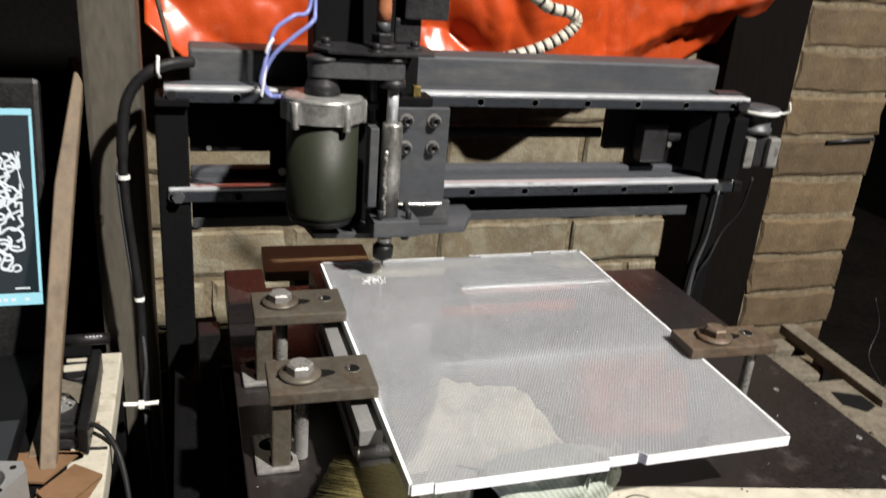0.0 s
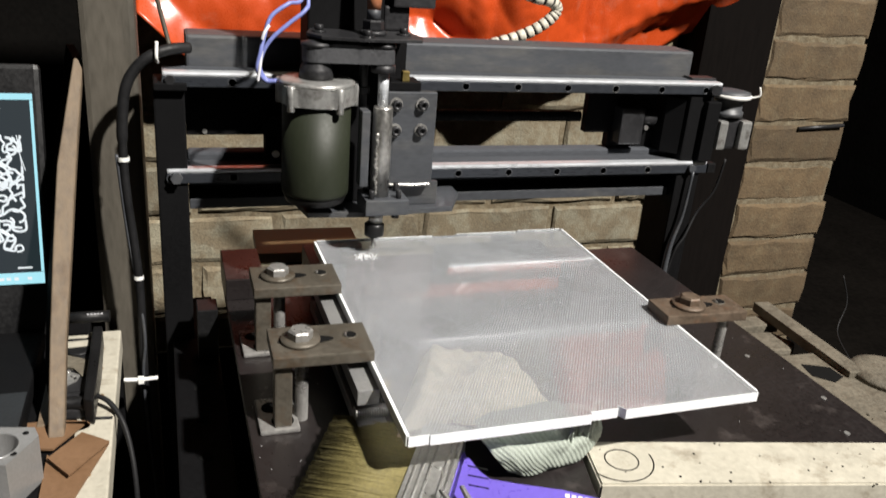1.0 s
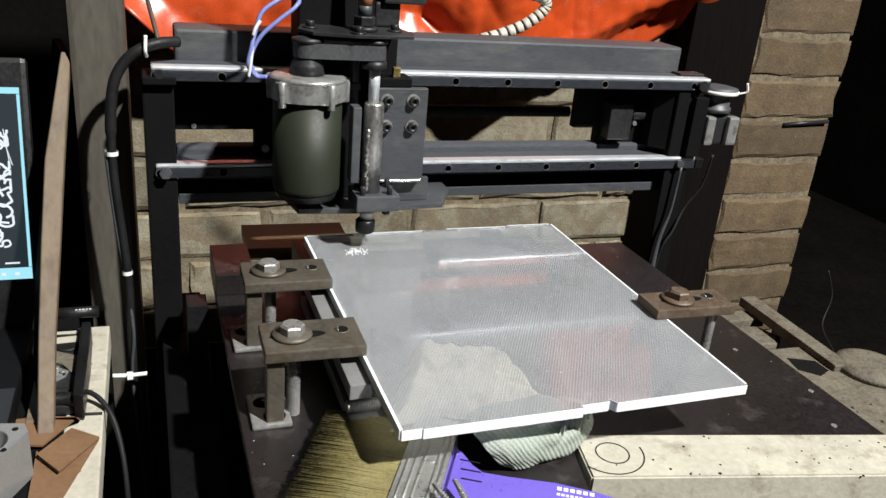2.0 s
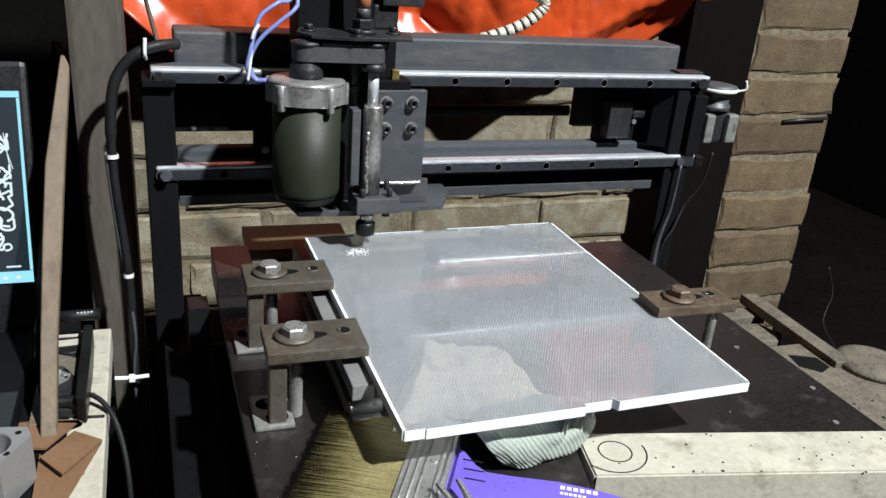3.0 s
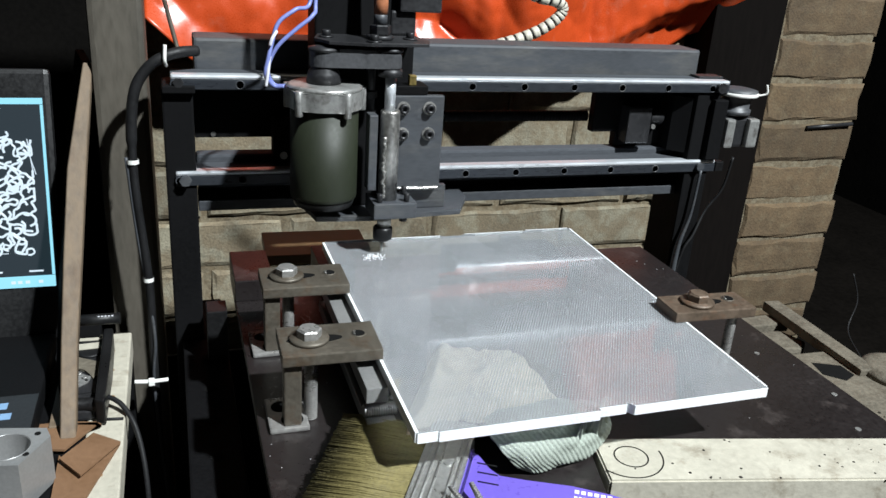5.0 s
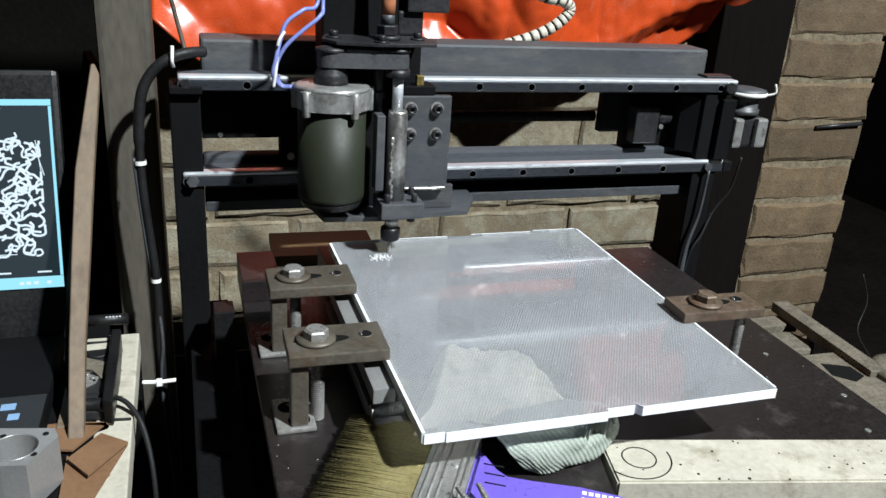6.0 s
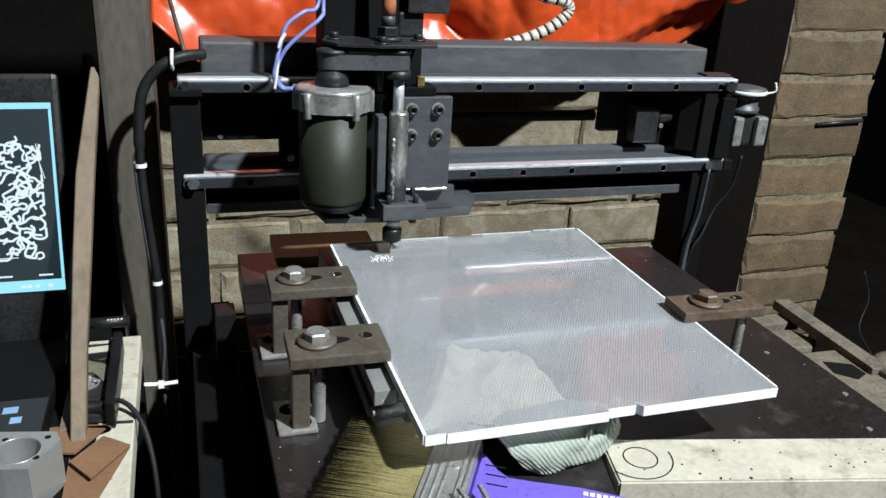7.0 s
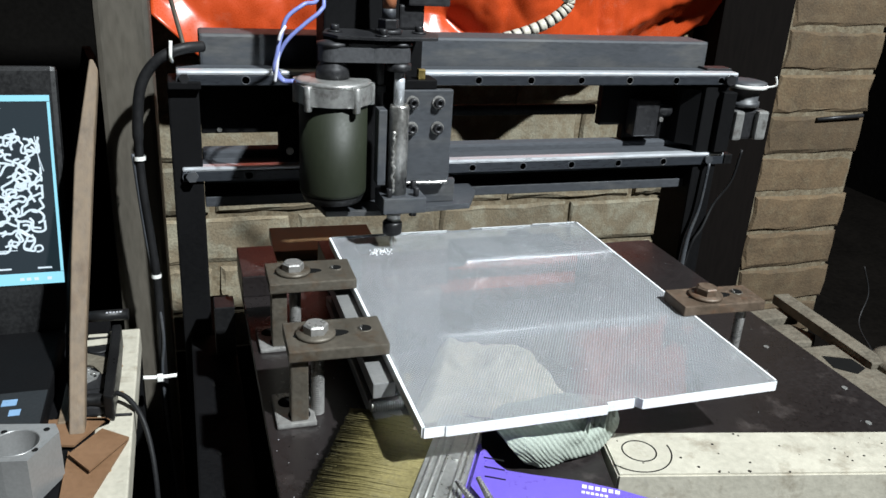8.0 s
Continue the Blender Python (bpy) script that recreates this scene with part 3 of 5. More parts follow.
for z0, z1, dx in ((0.226, 0.252, 0.0), (0.262, 0.274, 0.004)):
    pts = [(-0.0545 + dx, 0.3203, z0), (-0.0525 + dx, 0.3203, (z0 + z1) / 2), (-0.0505 + 1.6 * dx, 0.3233, z1)]
    part("wire_sleeve", tube(B(), pts, 0.0015, 8), M_whitewire, carriage, "pale bare wire sleeve")

# ---- bed ----
bed = thing("machine_bed", (0.17, 0.2, -0.05), "dark glossy moving bed of the engraving machine", "machine bed")
part("bed_sheet", prism(B(), [(-0.088, -0.03), (0.1335, -0.03), (0.1510, 0.0465), (0.418, -0.0095), (0.418, 0.42), (-0.088, 0.42)], -0.002, 0.008, 0.0008), M_bed, bed, "dark scratched bed sheet")
part("bed_frame", box(B(), (-0.06, 0.05, -0.045), (0.39, 0.40, -0.0025), 0.002), M_black, bed)
for x, y in ((0.383, 0.143), (0.383, 0.014), (0.404, 0.064)):
    part("bed_screw", cyl(B(), (x, y, 0.008), 0.0026, 0.0006, "z", 12), M_cast, bed)
base = thing("steel_stand", (0.17, 0.25, FLOOR), "dark steel base frame under the bed", "stand")
part("base_rail", box(B(), (0.0, 0.06, -0.075), (0.03, 0.6, -0.0455), 0.002), M_black, base)
part("base_rail", box(B(), (0.30, 0.06, -0.075), (0.33, 0.6, -0.0455), 0.002), M_black, base)
# Added sheet: keeps the gap beside the bed dark by covering the wall.
part("skirt", box(B(), (-0.5, 0.62, FLOOR), (0.6, 0.625, -0.2), 0.001), M_black, base, "added black sheet hiding the lit wall below the bed")
part("base_leg", box(B(), (0.0, 0.062, FLOOR), (0.03, 0.092, -0.0755), 0.002), M_black, base)
part("base_leg", box(B(), (0.30, 0.062, FLOOR), (0.33, 0.092, -0.0755), 0.002), M_black, base)
part("base_leg", box(B(), (0.0, 0.55, FLOOR), (0.03, 0.58, -0.0755), 0.002), M_black, base)
part("base_leg", box(B(), (0.30, 0.55, FLOOR), (0.33, 0.58, -0.0755), 0.002), M_black, base)

# ---- acrylic sheet ----
PW, PD, PT = 0.274, 0.347, 0.065
sheet = thing("acrylic_sheet", (PW / 2, PD / 2, 0.057), "clear hazy acrylic sheet with fine dot screen", "acrylic sheet")
front = [(0.0015, 0.0055), (0.0155, 0.0056), (0.016, 0.0046), (0.1335, 0.0052), (0.1335, 0.0085), (0.156, 0.0088), (0.157, 0.012), (0.161, 0.006), (PW, 0.0072)]
back = [(PW + 0.0025, PD + 0.004), (0.222, PD + 0.003), (0.221, PD + 0.0015), (0.15, PD + 0.001), (0.148, PD - 0.002), (0.126, PD - 0.002), (0.125, PD), (0.0, PD - 0.0015)]
part("panel", prism(B(), front + back, 0.057, PT, 0.0), M_acrylic, sheet, "clear acrylic panel with white dots")

bm = B()
for (x0, y0), (x1, y1) in zip(front, front[1:]):
    a, b = Vector((x0, y0)), Vector((x1, y1))
    d = (b - a)
    if d.length > 0.006:
        nrm = Vector((d.y, -d.x)).normalized() * 0.0004
        a2, b2 = a + nrm, b + nrm
        vs = [bm.verts.new((*p, z)) for z in (0.0572, PT - 0.0002) for p in (a, b, b2, a2)]
        for f in ((0, 1, 2, 3), (7, 6, 5, 4), (0, 4, 5, 1), (1, 5, 6, 2), (2, 6, 7, 3), (3, 7, 4, 0)):
            bm.faces.new([vs[i] for i in f])
part("sawn_edge", bm, M_sawn, sheet, "white sawn front edge")
bm = B()
box(bm, (-0.0006, 0.0065, 0.0572), (0.0016, PD - 0.003, PT + 0.0002), 0, pose(0, 0, 0, 0, 0, 0.25))
part("sawn_edge", bm, M_sawn, sheet, "white sawn side edge")

bm = B()
box(bm, (PW + 0.0004, 0.009, 0.0572), (PW + 0.0020, PD + 0.002, PT + 0.0001), 0, pose(0, 0, 0, 0, 0, -0.4))
part("sawn_edge", bm, M_sawn, sheet, "white sawn side edge")
bm = B()
for x0, x1, y in ((0.002, 0.124, PD - 0.0005), (0.152, 0.220, PD + 0.0015), (0.224, PW, PD + 0.0038)):
    box(bm, (x0, y - 0.0004, 0.0572), (x1, y + 0.0006, PT + 0.0001))
part("sawn_edge", bm, M_sawn, sheet, "white sawn back edge")

# swarf heaped by the cutter
bm = B()
rnd = random.Random(12)
for i in range(85):
    x, y = 0.041 + rnd.gauss(0, 0.0058), 0.299 + rnd.gauss(0, 0.0042)
    s = rnd.uniform(0.0003, 0.0009)
    m = Matrix.Translation((x, y, PT + s * 0.4)) @ Euler((rnd.random() * 3, rnd.random() * 3, rnd.random() * 3)).to_matrix().to_4x4() @ Matrix.Diagonal((s * 2.2, s, s * 0.6, 1))
    bmesh.ops.create_cube(bm, size=1, matrix=m)
single("swarf", bm, M_chip, (0.043, 0.306, PT), "white acrylic cutting chips on the sheet", "swarf", kind="stuff")

bm = B()
for i in range(70):
    x, y = rnd.uniform(-0.085, 0.412), rnd.uniform(0.0, 0.41)
    if -0.003 < x < 0.28 and y < 0.36:
        x = rnd.choice((rnd.uniform(-0.085, -0.02), rnd.uniform(0.285, 0.412)))
    s = rnd.uniform(0.00015, 0.0005)
    bmesh.ops.create_cube(bm, size=1, matrix=Matrix.Translation((x, y, 0.008 + s * 0.3)) @ Euler((rnd.random(), rnd.random(), rnd.random() * 3)).to_matrix().to_4x4() @ Matrix.Diagonal((s * 1.6, s, s * 0.6, 1)))
single("scattered_chips", bm, M_chip, (0.17, 0.2, 0.008), "small white chips scattered over the bed", "chips", kind="stuff")

bm = B()
rnd = random.Random(29)
for cx, cy, spread, count in ((0.165, 0.09, 0.014, 9), (0.10, 0.075, 0.018, 9), (0.21, 0.155, 0.014, 8), (0.05, 0.03, 0.014, 6), (0.14, 0.17, 0.07, 34), (0.235, 0.07, 0.014, 6)):
    for i in range(count):
        x, y = cx + rnd.gauss(0, spread), cy + rnd.gauss(0, spread)
        if 0.006 < x < 0.268 and 0.012 < y < 0.338:
            sz = rnd.uniform(0.00008, 0.00022)
            m = Matrix.Translation((x, y, PT + 0.3 * sz)) @ Matrix.Rotation(rnd.uniform(0, 3.1), 4, "Z") @ Matrix.Diagonal((sz * rnd.uniform(1.5, 7), sz, sz * 0.5, 1))
            bmesh.ops.create_cube(bm, size=1, matrix=m)
single("sheet_dust", bm, M_chip, (0.14, 0.17, PT), "fine white dust and hairs on the acrylic sheet", "dust", kind="stuff")

# ---- clamps ----


def clamp(name, x0, x1, yc, mat, label, hole_x, bolt_x, leg=True, slant=0.0):
    c = thing(name, ((x0 + x1) / 2, yc, 0.008), label, "clamp", "clamps holding the sheet")
    z0, z1 = 0.0652, 0.0745
    w = 0.0235 if leg else 0.0175
    bm = box(B(), (x0, yc - w, z0), (x1, yc + w, z1), 0.0012, pose(0, 0, 0, 0, 0, slant))
    bar = part("bar", bm, mat, c)
    # Slot and bore are flat black patches in place of their dark depth.
    part("slot", prism(B(), [(bolt_x + 0.021 * math.cos(a) * (1.0) + 0.004, yc + 0.006 * math.sin(a)) for a in [i * math.pi / 12 for i in range(24)]], z1 + 0.0001, z1 + 0.0004), M_ink_hole, bar)
    part("threaded_hole", rings(B(), (hole_x, yc + 0.003, z1 + 0.0002), [(0.0058, 0), (0.0056, 0.0004), (0.0050, 0.0004), (0.0049, 0.0)], 22, "z", False), M_oldsteel, bar)
    part("hole_bore", cyl(B(), (hole_x, yc + 0.003, z1 + 0.0003), 0.0050, 0.0004, "z", 20), M_ink_hole, bar)
    # Crescent of bright steel stands in for light on the hole's inner wall.
    glint = [(hole_x + 0.0036 * math.cos(radians(a)), yc + 0.003 + 0.0036 * math.sin(radians(a)), z1 + 0.0008) for a in range(110, 221, 10)]
    part("hole_thread", tube(B(), glint, 0.0008, 6, 0, radii=lambda t: 0.0002 + 0.0011 * math.sin(math.pi * t)), M_turned, bar, "bright crescent painted for the lit wall of the hole")
    part("washer", rings(B(), (bolt_x, yc, z1 + 0.0005), [(0.0148, 0), (0.015, 0.0012), (0.0145, 0.0024), (0.006, 0.0026)], 30), mat, c)
    head = part("bolt", rings(B(), (bolt_x, yc, z1 + 0.0031), [(0.0095, 0), (0.0095, 0.0055), (0.0082, 0.0066)], 6), M_zinc if leg else M_rust, c, "hexagon bolt head")
    part("head_mark", cyl(B(), (bolt_x, yc, z1 + 0.0097), 0.0072, 0.0004, "z", 18), M_zinc if leg else M_rust, head)
    if leg:
        part("stud", thread(B(), (bolt_x + 0.001, yc - 0.003, 0.0082), 0.0052, 0.0565), M_zinc, c, "threaded steel stud")
        part("leg", box(B(), (x0 + 0.0015, yc - 0.018, 0.0124), (x0 + 0.0145, yc - 0.005, z0 - 0.0002), 0.0012), mat, c)
        foot = part("foot_plate", box(B(), (x0 - 0.0095, yc - 0.021, 0.0082), (x0 + 0.0205, yc + 0.024, 0.0122), 0.0016), M_zinc, c, "zinc-plated square foot plate")
        part("foot_hole", cyl(B(), (x0 + 0.002, yc + 0.010, 0.01222), 0.0075, 0.0003, "z", 20), M_ink_hole, foot)
        part("foot_hole", cyl(B(), (x0 + 0.0085, yc - 0.009, 0.01222), 0.0085, 0.0002, "z", 20), M_ink_hole, foot)
    else:
        part("stud", thread(B(), (hole_x + 0.001, yc - 0.007, 0.0082), 0.0046, 0.0565), M_zinc, c, "threaded steel jack stud")
    return c


ca = clamp("sheet_clamp", -0.0715, 0.003, 0.126, M_oldsteel, "oily flat steel clamp bar on a leg with hexagon bolt", -0.011, -0.049, True, -1.0)
copy_thing(ca, pose(-0.0355, 0.244, 0.008, 0, 0, 0.5))
clamp("sheet_clamp", 0.264, 0.344, 0.1315, M_rust, "rusty flat steel clamp bar with wide washer", 0.328, 0.294, False, -2.0)

support = thing("support_bar", (0.0, 0.19, 0.008), "pair of aluminium bars under the sheet's edge", "support bar")
part("upper_bar", box(B(), (-0.0155, 0.077, 0.0445), (0.001, 0.29, 0.0568), 0.0008), M_alu, support)
part("lower_bar", box(B(), (-0.0135, 0.079, 0.0165), (0.0085, 0.29, 0.0265), 0.0008), M_alu, support)
part("stand", box(B(), (-0.008, 0.13, 0.0082), (0.008, 0.28, 0.0163), 0.001), M_black, support)
part("spacer", box(B(), (-0.010, 0.1, 0.0267), (0.004, 0.28, 0.0443), 0.001), M_black, support)
part("side_strip", box(B(), (0.0032, 0.079, 0.0445), (0.0058, 0.29, 0.0566), 0.0004), M_alu, support)
part("end_screw", rings(B(), (-0.0152, 0.0865, 0.0325), [v for i in range(14) for v in ((0.0044, i * 0.0018), (0.0052, i * 0.0018 + 0.0006), (0.0052, i * 0.0018 + 0.0011))], 14, "x"), M_zinc, support)
block = single("support_block", box(B(), (0.12, 0.24, 0.0082), (0.24, 0.33, 0.0568), 0.002), M_bed, (0.18, 0.28, 0.0082), "dark block carrying the sheet", "block")

# ---- front plank with drawn circles ----
plank = thing("front_plank", (0.27, -0.01, -0.02), "whitewashed board with pencilled circles across the bed's front", "board")
TURN = pose(0, 0, 0, 0, 0, -12.1)
PC = Vector((0.154, 0.045, 0))


def along(u, v, z):
    p = TURN.to_3x3() @ Vector((u, -v, 0)) + PC
    return (p.x, p.y, z)


bm = B()
for u1 in (0.55,):
    vs = [bm.verts.new(along(u, v, z)) for z in (-0.055, 0.0125) for u, v in ((0.0, 0), (u1, 0), (u1, 0.052), (-0.0, 0.052))]
    for f in ((3, 2, 1, 0), (4, 5, 6, 7), (0, 1, 5, 4), (1, 2, 6, 5), (2, 3, 7, 6), (3, 0, 4, 7)):
        bm.faces.new([vs[i] for i in f])
bmesh.ops.bevel(bm, geom=list(bm.edges), offset=0.0015, segments=2, affect="EDGES")
part("board", bm, M_whitewood, plank)


def arc(r, a0, a1, u, v):
    pts = [along(u + r * math.cos(radians(a)), v + r * math.sin(radians(a)), 0.0127) for a in np.linspace(a0, a1, 40)]
    return tube(B(), pts, 0.0005, 5, 0)


part("drawn_circle", arc(0.0125, 0, 359, 0.024, 0.024), M_ink_hole, plank)
part("drawn_arc", arc(0.027, -10, 140, 0.021, 0.022), M_ink_hole, plank)
rnd = random.Random(3)
bm = B()
for i in range(40):
    cyl(bm, along(rnd.uniform(0.0, 0.35), rnd.uniform(0.002, 0.05), 0.0126), rnd.uniform(0.0003, 0.001), 0.0002, "z", 8)
tagged(part("specks", bm, M_ink_hole, plank), kind="stuff")
bm = B()
for u, v0, w in ((0.062, 0.0405, 0.004), (0.075, 0.0465, 0.0035), (0.098, 0.046, 0.005), (0.128, 0.047, 0.003), (0.21, 0.05, 0.004), (0.245, 0.045, 0.003)):
    cyl(bm, along(u, v0 + 0.003, 0.0125), 0.0008 * w / 0.003, 0.0003, "z", 9)
tagged(part("oil_stains", bm, M_bed, plank, "dark oil stains"), kind="stuff")
single("plank_support", box(B(), (0.2, -0.035, -0.09), (0.62, 0.0, -0.0555), 0.002, pose(0, 0, 0, 0, 0, -12.1)), M_black, (0.37, -0.05, -0.06), "dark steel bar under the board", "bar")

# ---- paint brush ----
brush = thing("paint_brush", (0.03, 0.04, 0.008), "wide paint brush with yellow bristles and purple handle", "paint brush")
AX, WD = Vector((-0.87, 0.49, 0)), Vector((-0.49, -0.87, 0))
S = Vector((0.044, 0.097, 0))


def brush_at(a, w, z):
    return S + AX * a + WD * w + Vector((0, 0, z))


def slab(bm, a0, a1, w0, w1, z0, z1, pinch=0.0):
    vs = []
    for a, (za, zb) in ((a0, (z0, z1)), (a1, (z0 + pinch, z1 - pinch))):
        for w, z in ((w0, za), (w1, za), (w1, zb), (w0, zb)):
            vs.append(bm.verts.new(brush_at(a, w, z)))
    for f in ((0, 1, 2, 3), (7, 6, 5, 4), (0, 4, 5, 1), (1, 5, 6, 2), (2, 6, 7, 3), (3, 7, 4, 0)):
        bm.faces.new([vs[i] for i in f])
    return bm


fer = part("ferrule", slab(B(), -0.037, -0.0057, 0.03, 0.16, 0.0085, 0.0275), M_tin, brush, "tinned metal ferrule with pressed ribs")
for a in (-0.034, -0.030, -0.020, -0.015, -0.010):
    part("rib", tube(B(), [brush_at(a, 0.031, 0.0277), brush_at(a, 0.159, 0.0277)], 0.0011, 6, 0), M_tin, fer)
part("rivet", cyl(B(), brush_at(-0.0255, 0.075, 0.0276), 0.003, 0.0008, "z", 14), M_tin, fer)
bm = B()
rnd = random.Random(21)
for i in range(9000):
    w = rnd.uniform(0.033, 0.157)
    z = 0.0095 + 0.0165 * rnd.random() ** 0.45
    ln = rnd.uniform(0.052, 0.064) - 0.05 * (w - 0.035)
    clump = 0.0022 * noise.noise(Vector((w * 160, z * 120, 3.0)))
    fan = (w - 0.075) * 0.05 + clump + rnd.gauss(0, 0.0011)
    dz = rnd.gauss(0, 0.0008) + 0.5 * clump
    p = [brush_at(-0.0067, w, z), brush_at(ln * 0.5, w + fan * 0.4, z + dz * 0.4), brush_at(ln, w + fan, max(0.0088, z * 0.9 + dz))]
    tube(bm, p, 0.00038, 3, 0)
slab(bm, -0.0067, 0.046, 0.034, 0.156, 0.0095, 0.0245, 0.002)
part("bristles", bm, M_bristle, brush, "dirty yellow bristles")
outline = [(-0.0365, 0.04), (-0.043, 0.056), (-0.05, 0.072), (-0.06, 0.0795), (-0.08, 0.079), (-0.11, 0.0725), (-0.135, 0.07), (-0.158, 0.074), (-0.166, 0.084),
           (-0.166, 0.098), (-0.158, 0.106), (-0.135, 0.108), (-0.08, 0.112), (-0.06, 0.12), (-0.045, 0.14), (-0.0365, 0.155)]
bm = B()
low = [bm.verts.new(brush_at(a, w, 0.0095)) for a, w in outline]
top = [bm.verts.new(brush_at(a, w, 0.0255)) for a, w in outline]
n = len(outline)
for i in range(n):
    bm.faces.new((low[i], low[(i + 1) % n], top[(i + 1) % n], top[i]))
bm.faces.new(list(reversed(low)))
bm.faces.new(top)
bmesh.ops.bevel(bm, geom=[e for e in bm.edges], offset=0.004, segments=3, affect="EDGES")
hand = part("handle", bm, M_purple, brush, "glossy purple wooden handle")
for i, w in enumerate((0.066, 0.072, 0.078)):
    part("groove", tube(B(), [brush_at(-0.044 - 0.002 * i, w + 0.004 * i, 0.0256), brush_at(-0.058 - 0.002 * i, w + 0.004 * i, 0.0256)], 0.0006, 5, 0), M_ink_hole, hand)
for k, (w, ln, th) in enumerate(((0.078, 0.026, 0.0035), (0.084, 0.018, 0.0022))):
    for j in range(6):
        a = -0.112 - j * ln / 6
        part("print_bar", slab(B(), a, a - ln / 6 * 0.7, w - th / 2, w + th / 2, 0.0254, 0.0258), M_print, hand)

# tweezers in front of the handle
twz = thing("steel_tweezers", (0.03, 0.0, 0.03), "pair of small steel tweezers on the brush", "tweezers")
def jaw(tip, heel):
    """A flat tapered blade with a toothed inner edge."""
    a, b = Vector(tip), Vector(heel)
    bm = tube(B(), [a.lerp(b, t) for t in (0, 0.25, 0.5, 1)], 0.003, 4, 0, radii=lambda t: 0.0012 + 0.0028 * t)
    for k in range(12):
        p = a.lerp(b, 0.04 + 0.05 * k)
        box(bm, p + Vector((-0.0006, -0.0004, 0.001)), p + Vector((0.0016, 0.0004, 0.0022 + 0.001 * k / 12)))
    return bm


part("arm", jaw((0.019, -0.013, 0.0345), (0.030, -0.058, 0.0305)), M_zinc, twz)
part("arm", jaw((0.0335, -0.0125, 0.0345), (0.037, -0.058, 0.0305)), M_zinc, twz)
part("grip", tube(B(), [(0.0335, -0.056, 0.031), (0.034, -0.075, 0.031), (0.034, -0.11, 0.031)], 0.0055, 10), M_blackmetal, twz)

# ---- cloth between bed and sheet ----


def skin(grid, bm, thick):
    """Faces over a grid of vertices, given a thickness inwards."""
    for a, b in zip(grid, grid[1:]):
        for i in range(len(a) - 1):
            bm.faces.new((a[i], a[i + 1], b[i + 1], b[i])).smooth = True
    bmesh.ops.recalc_face_normals(bm, faces=bm.faces)
    bm.normal_update()
    geo = bmesh.ops.extrude_face_region(bm, geom=list(bm.faces))
    for v in [g for g in geo["geom"] if isinstance(g, bmesh.types.BMVert)]:
        v.co -= v.normal * thick
    return bm


def ribbed_roll():
    """A rolled ribbed cuff with an open hem, pinched at its far end."""
    bm = B()
    grid = []
    nu, nt = 150, 44
    for i in range(nu):
        u = i / (nu - 1)
        pinch = min(1.0, 0.80 + 1.6 * u) * (1 - 0.62 * max(0.0, (u - 0.6) / 0.4) ** 1.6)
        row = []
        for k in range(nt):
            th = radians(-80 + 260 * k / (nt - 1))
            wave = noise.noise(Vector((u * 5, th * 1.3, 4.0)))
            rib = 0.0009 * abs(math.sin(math.pi * (0.106 * u + 0.007 * th + 0.0016 * wave) / 0.0044)) ** 0.7
            crease = 0.006 * math.exp(-((u - 0.62 - 0.16 * math.sin(th)) / 0.05) ** 2) * max(0.0, math.sin(th + 0.3))
            r = pinch * (1 + 0.10 * wave) + (rib - crease) / 0.02
            c = Vector((0.072 + 0.093 * u, 0.034 + 0.012 * u, 0.0272 - 0.001 * u))
            ahead = math.cos(th) if th > 0 else math.cos(th * 0.45)
            row.append(bm.verts.new((c.x + 0.012 * (1 - u) * -math.sin(th) * 0.9, c.y - 0.022 * r * ahead, max(0.0092, c.z + 0.0165 * r * math.sin(th)))))
        grid.append(row)
    return skin(grid, bm, 0.0012)


def upright_fold():
    """The end of the cloth standing up to the sheet in loose pleats."""
    bm = B()
    grid = []
    nu, nv = 60, 24
    for j in range(nv):
        v = j / (nv - 1)
        row = []
        for i in range(nu):
            u = i / (nu - 1)
            pleat = 0.0035 * math.sin(u * 11 + 2.2 * v) * (0.5 + 0.5 * v) + 0.0012 * math.sin(u * 46 + 3 * v)
            x = 0.126 + 0.028 * u + 0.010 * (1 - v) * u
            y = 0.0165 + 0.010 * u * u + 0.012 * (1 - v) - pleat
            row.append(bm.verts.new((x, y, 0.0185 + 0.0365 * v)))
        grid.append(row)
    return skin(grid, bm, 0.0012)


cloth = thing("folded_cloth", (0.11, 0.06, 0.008), "folded grey-green ribbed cloth tucked under the sheet", "cloth")
part("rolled_cuff", ribbed_roll(), M_cloth, cloth)
part("upright_fold", upright_fold(), M_cloth, cloth)

# pale rag heaped on the bed under the sheet
bm = B()
NU, NV = 60, 50
grid = []
corner = [Vector((0.004, 0.062)), Vector((0.150, 0.058)), Vector((0.128, 0.138)), Vector((0.058, 0.165))]
for j in range(NV):
    v = j / (NV - 1)
    row = []
    for i in range(NU):
        u = i / (NU - 1)
        a, b = corner[0].lerp(corner[3], v), corner[1].lerp(corner[2], v)
        p = a.lerp(b, u)
        wob = 0.006 * noise.noise(Vector((u * 5, v * 5, 9.0)))
        edge = min(1.0, 7 * min(u, 1 - u, v + 0.05, 1 - v))
        h = 0.030 + 0.005 * noise.noise(Vector((p.x * 30, p.y * 30, 1.0))) + 0.003 * (1 - 2 * abs(noise.noise(Vector((p.x * 60, p.y * 50, 5.0)))))
        row.append(bm.verts.new((p.x + wob, p.y + wob, 0.0095 + max(0.0, h) * edge ** 0.7)))
    grid.append(row)
for a, b in zip(grid, grid[1:]):
    for i in range(NU - 1):
        bm.faces.new((a[i], a[i + 1], b[i + 1], b[i])).smooth = True
geo = bmesh.ops.extrude_face_region(bm, geom=list(bm.faces))
for v in [g for g in geo["geom"] if isinstance(g, bmesh.types.BMVert)]:
    v.co.z -= 0.001
